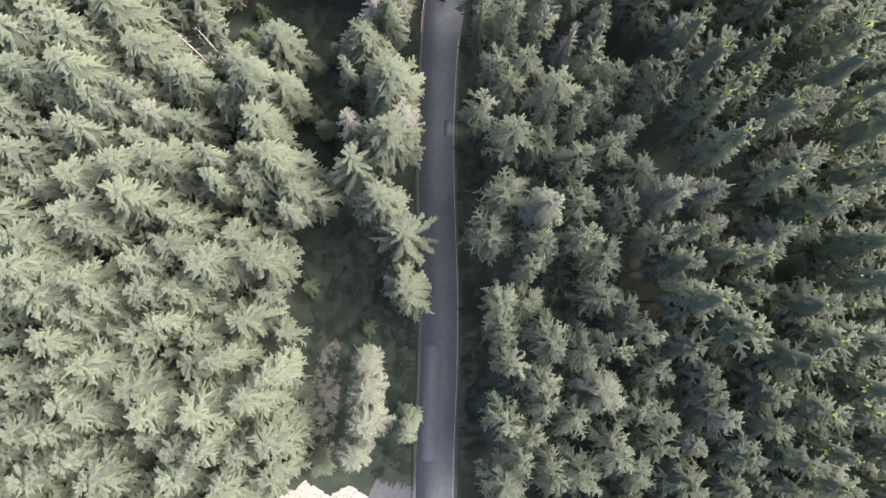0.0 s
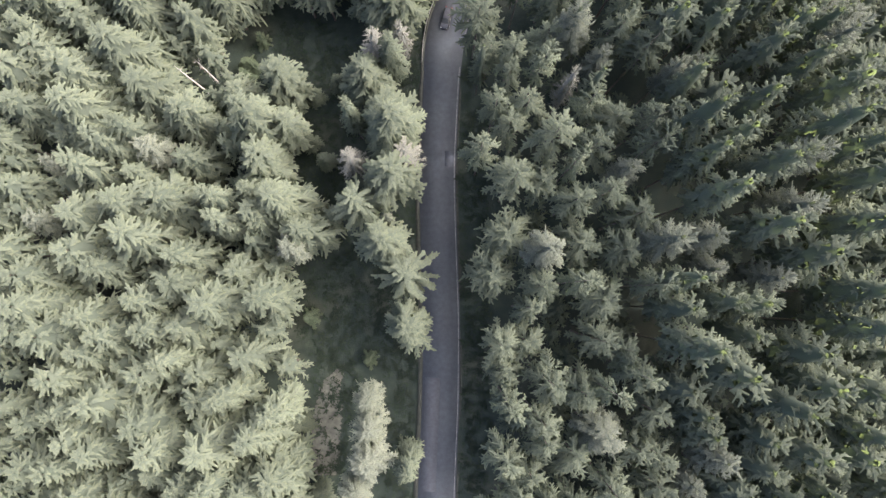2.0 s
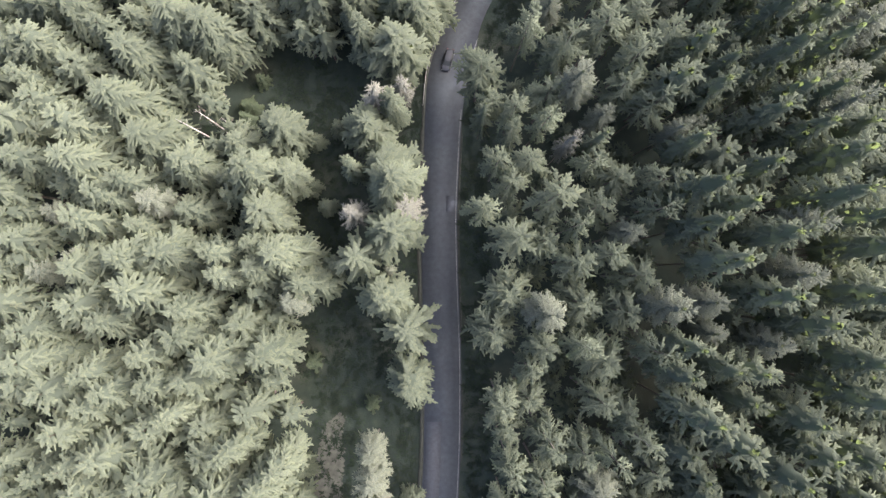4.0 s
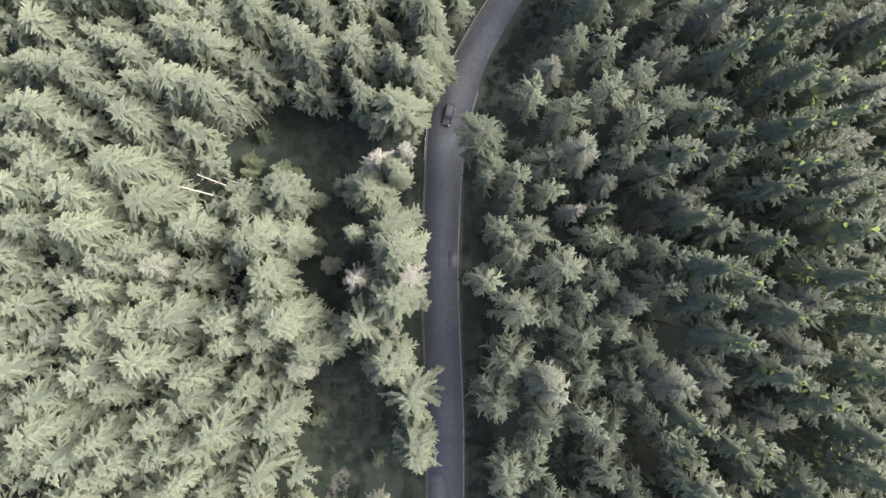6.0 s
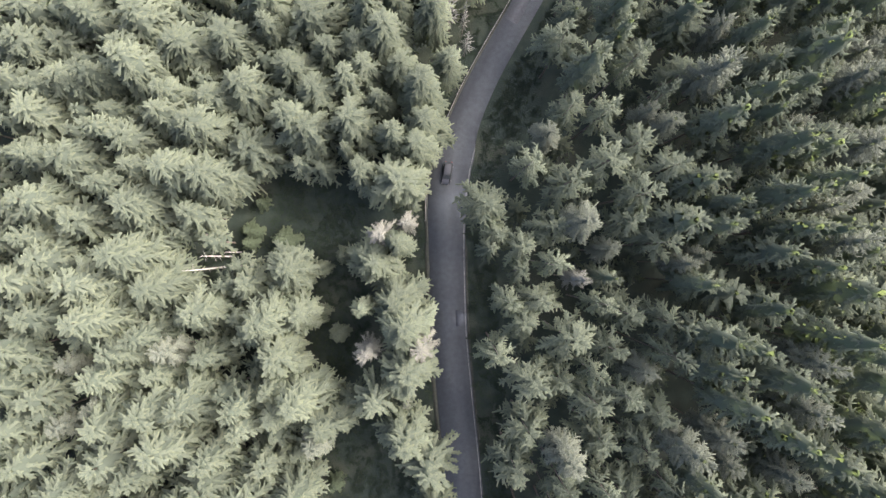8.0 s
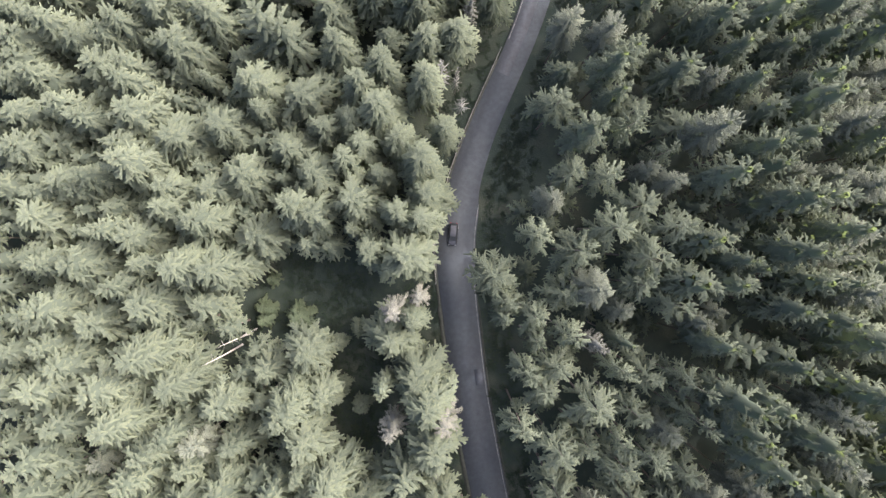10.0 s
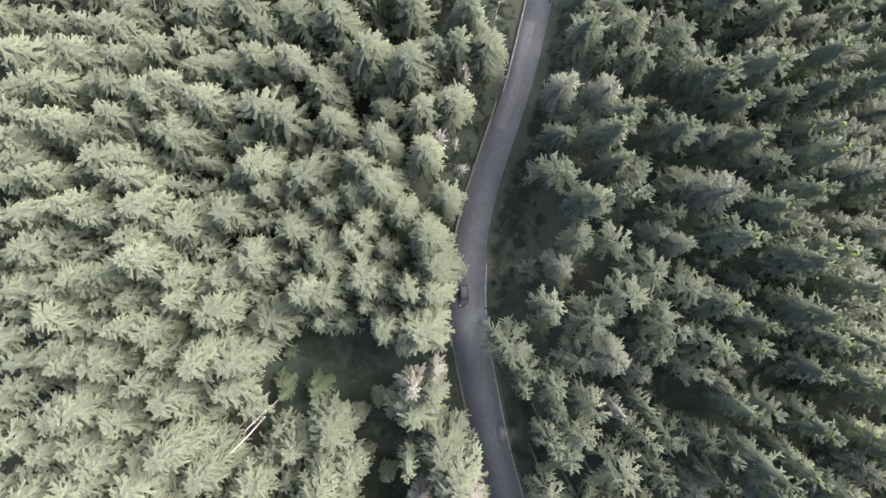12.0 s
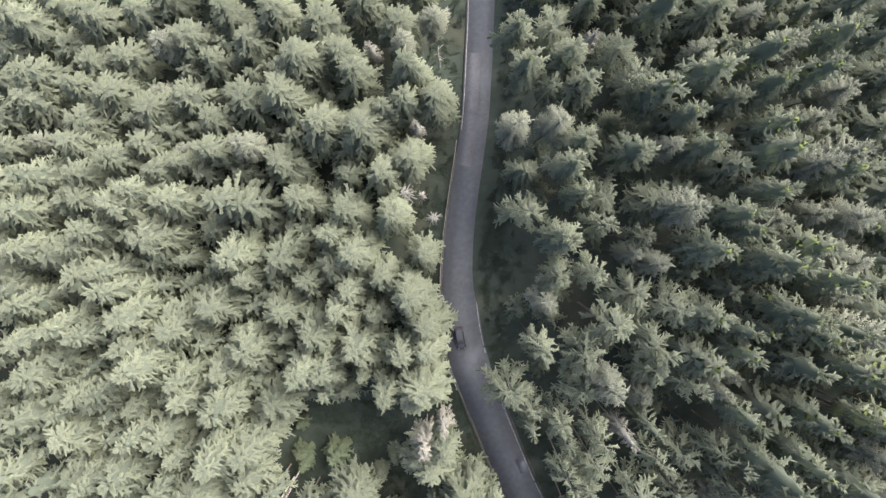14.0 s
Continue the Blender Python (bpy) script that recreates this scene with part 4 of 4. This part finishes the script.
snag(-43.3, 44.5, 19.0, 0.22, (0.011, -0.015), 90)
snag(-41.5, 46.4, 16.0, 0.19, (-0.010, -0.001), 91)
snag(-39.8, 47.2, 9.0, 0.15, (0.003, 0.003), 92)
snag(-73.9, 2.6, 16.0, 0.22, (0.004, 0.027), 93)
snag(-40.7, 2.7, 12.0, 0.18, (0.035, -0.032), 94)
snag(46.3, 45.1, 17.0, 0.14, (0.053, 0.004), 95)
snag(20.0, 109.1, 17.0, 0.16, (0.026, -0.013), 96)
snag(-14.6, 36.2, 6.0, 0.10, (0.008, 0.006), 97)



# ---- car ----
def car(x, y, heading):
    """A small dark hatchback, 4.3 m long."""
    root = new("car")
    tagged(root, "dark blue-black hatchback car driving on the asphalt road", "car")
    paint, nt, p = material("dark_car_paint", 0.4, 0.3)
    n = noise_node(nt, 1.5, 3.0)
    nt.links.new(ramp(nt, n.outputs["Fac"], ((0.3, (0.012, 0.013, 0.018)), (0.7, (0.022, 0.024, 0.03)))).outputs[0], p.inputs["Base Color"])
    p.inputs["Coat Weight"].default_value = 0.25
    glass, _, g = material("car_glass", 0.35, 0.3)
    g.inputs["Base Color"].default_value = (0.02, 0.023, 0.025, 1)
    rubber = plain_noise("tyre_rubber", (0.015, 0.015, 0.015), (0.03, 0.03, 0.03), 20.0, 0.9, 0, 0.005)
    rim = plain_noise("alloy_rim", (0.4, 0.4, 0.41), (0.5, 0.5, 0.5), 9.0, 0.35, 0.9, 0)
    lamp, _, lp = material("lamp_glass", 0.1, 0.6)
    lp.inputs["Base Color"].default_value = (0.5, 0.5, 0.48, 1)
    red, _, rp = material("rear_lamp", 0.2, 0.6)
    rp.inputs["Base Color"].default_value = (0.25, 0.015, 0.012, 1)

    def hull(rows):
        """Cross-sections along the car: (y, half-width low, half-width high, z low, z high)."""
        bm = bmesh.new()
        rings = []
        for yy, wl, wh, zl, zh in rows:
            c = min(0.1, (zh - zl) * 0.3)
            prof = ((-wl, zl), (-wl - 0.01, (zl + zh) / 2), (-wh, zh - c), (-wh + c * 1.3, zh), (0, zh + 0.02), (wh - c * 1.3, zh), (wh, zh - c), (wl + 0.01, (zl + zh) / 2), (wl, zl))
            rings.append([bm.verts.new((a, yy, z)) for a, z in prof])
        for a, c in zip(rings, rings[1:]):
            for k in range(len(a)):
                k2 = (k + 1) % len(a)
                bm.faces.new((a[k], a[k2], c[k2], c[k]))
        bm.faces.new(rings[0])
        bm.faces.new(rings[-1][::-1])
        bmesh.ops.recalc_face_normals(bm, faces=bm.faces)
        return bm

    body = part("body", hull([(-2.12, 0.68, 0.66, 0.35, 0.72), (-2.02, 0.82, 0.80, 0.24, 0.86), (-1.3, 0.88, 0.86, 0.2, 0.92), (0.2, 0.89, 0.87, 0.2, 0.93), (1.0, 0.88, 0.85, 0.2, 0.9),
                              (1.75, 0.84, 0.78, 0.22, 0.78), (2.08, 0.74, 0.66, 0.3, 0.66), (2.16, 0.6, 0.55, 0.36, 0.58)]), paint, root)
    part("cabin_glass", hull([(-1.98, 0.74, 0.7, 0.86, 0.92), (-1.55, 0.78, 0.6, 0.88, 1.38), (-0.2, 0.8, 0.62, 0.9, 1.41), (0.45, 0.79, 0.6, 0.9, 1.33), (1.2, 0.74, 0.7, 0.86, 0.93)]), glass, root, "dark tinted car windows")
    part("roof", hull([(-1.62, 0.56, 0.55, 1.36, 1.42), (-0.9, 0.6, 0.58, 1.4, 1.47), (-0.1, 0.6, 0.58, 1.4, 1.46), (0.42, 0.57, 0.55, 1.33, 1.39)]), paint, root)
    for sx in (-1, 1):
        for yy in (-1.3, 1.32):
            bm = bmesh.new()
            bmesh.ops.create_cone(bm, segments=20, radius1=0.32, radius2=0.32, depth=0.2, cap_ends=True)
            bmesh.ops.bevel(bm, geom=[e for e in bm.edges if len(e.link_faces) == 2 and e.calc_face_angle() > 1], offset=0.04, segments=2, affect="EDGES")
            bm.transform(pose(sx * 0.79, yy, 0.32, 0, 90, 0))
            wheel = part("wheel", bm, rubber, root, "black rubber tyre")
            bm = bmesh.new()
            bmesh.ops.create_cone(bm, segments=16, radius1=0.2, radius2=0.16, depth=0.06, cap_ends=True)
            bm.transform(pose(sx * 0.89, yy, 0.32, 0, 90 * sx, 0))
            part("rim", bm, rim, wheel, "alloy rim")
        for name, yy, z, mat, lab in (("headlight", 2.02, 0.62, lamp, "clear headlight"), ("tail_light", -2.08, 0.72, red, "red tail light")):
            bm = box_bm(0.3, 0.14, 0.12, 0.03)
            bm.transform(pose(sx * 0.55, yy, z))
            part(name, bm, mat, root, lab)
        bm = box_bm(0.2, 0.12, 0.12, 0.03)
        bm.transform(pose(sx * 0.95, 0.72, 0.95))
        part("wing_mirror", bm, paint, root)
    for name, yy, z in (("front_bumper", 2.13, 0.36), ("rear_bumper", -2.1, 0.4)):
        bm = box_bm(1.3, 0.12, 0.22, 0.04)
        bm.transform(pose(0, yy, z))
        part(name, bm, paint, root)
    root.matrix_basis = pose(x, y, float(road_z(y)) + 0.005, 0, 0, heading)


car(1.17, 59.17, 166.0)


# ---- undergrowth ----
def undergrowth():
    r = np.random.default_rng(21)
    spots = []
    for cx, cy, rx, ry in CLEARINGS:
        n = int(rx * ry * 4)
        a, q = r.uniform(0, 6.28, n), np.sqrt(r.uniform(0, 1.2, n))
        spots.append(np.stack([cx + rx * q * np.cos(a), cy + ry * q * np.sin(a)], -1))
    y = r.uniform(-70, 125, 2600)
    off = np.where(r.random(2600) < 0.5, -r.uniform(4.2, 11, 2600), r.uniform(4.0, 9, 2600))
    spots.append(np.stack([road_x(y) + off * np.interp(y, fine_y, ROAD_LEAN), y], -1))
    s = np.concatenate(spots)
    on_track = (np.abs(s[:, 1] + 35 + 0.0 * s[:, 0]) < 4.6) & (s[:, 0] < 4) & (s[:, 0] > -30)
    s = s[~on_track & (np.abs(road_off(s[:, 0], s[:, 1])) > 3.9)]
    for name, pick, mat, label, hi in (("grass", 0, GRASS, "tufts of long dark green grass and ferns", 0.3), ("scrub", 1, SCRUB, "low brown and green forest scrub", 0.45)):
        here = s[r.random(len(s)) < (0.75 if pick == 0 else 0.25)]
        n, blades = len(here), 9
        a = r.uniform(0, 6.28, (n, blades))
        ln = r.uniform(0.35, 1.0, (n, blades)) * (0.9 if pick == 0 else 1.2)
        up = r.uniform(0.3, 1.0, (n, blades)) * hi
        base = np.stack([here[:, 0], here[:, 1], ground_z(here[:, 0], here[:, 1]) - 0.05], -1)[:, None] + r.normal(0, 0.15, (n, blades, 3)) * (1, 1, 0)
        d = np.stack([np.cos(a) * ln, np.sin(a) * ln, up], -1)
        w = np.stack([-np.sin(a), np.cos(a), 0 * a], -1) * (0.09 if pick == 0 else 0.14)
        k = np.stack([base, base + d * (0.5, 0.5, 0.8) - w, base + d, base + d * (0.5, 0.5, 0.8) + w], 2).reshape(-1, 3)
        ob = mesh_object(name, k, np.arange(len(k)).reshape(-1, 4), mat, tone=np.repeat(r.random(n), blades * 4))
        plump(ob, np.tile((0.0, 0.0, 1.0), (len(k), 1)), 0.85)
        tagged(ob, label, "undergrowth", kind="stuff")


GRASS = foliage("grass_blades", (0.025, 0.035, 0.027), (0.031, 0.043, 0.032), (0.04, 0.055, 0.037), 0.3)
SCRUB = foliage("scrub_leaves", (0.027, 0.036, 0.028), (0.033, 0.042, 0.032), (0.042, 0.05, 0.037), 0.3)
undergrowth()
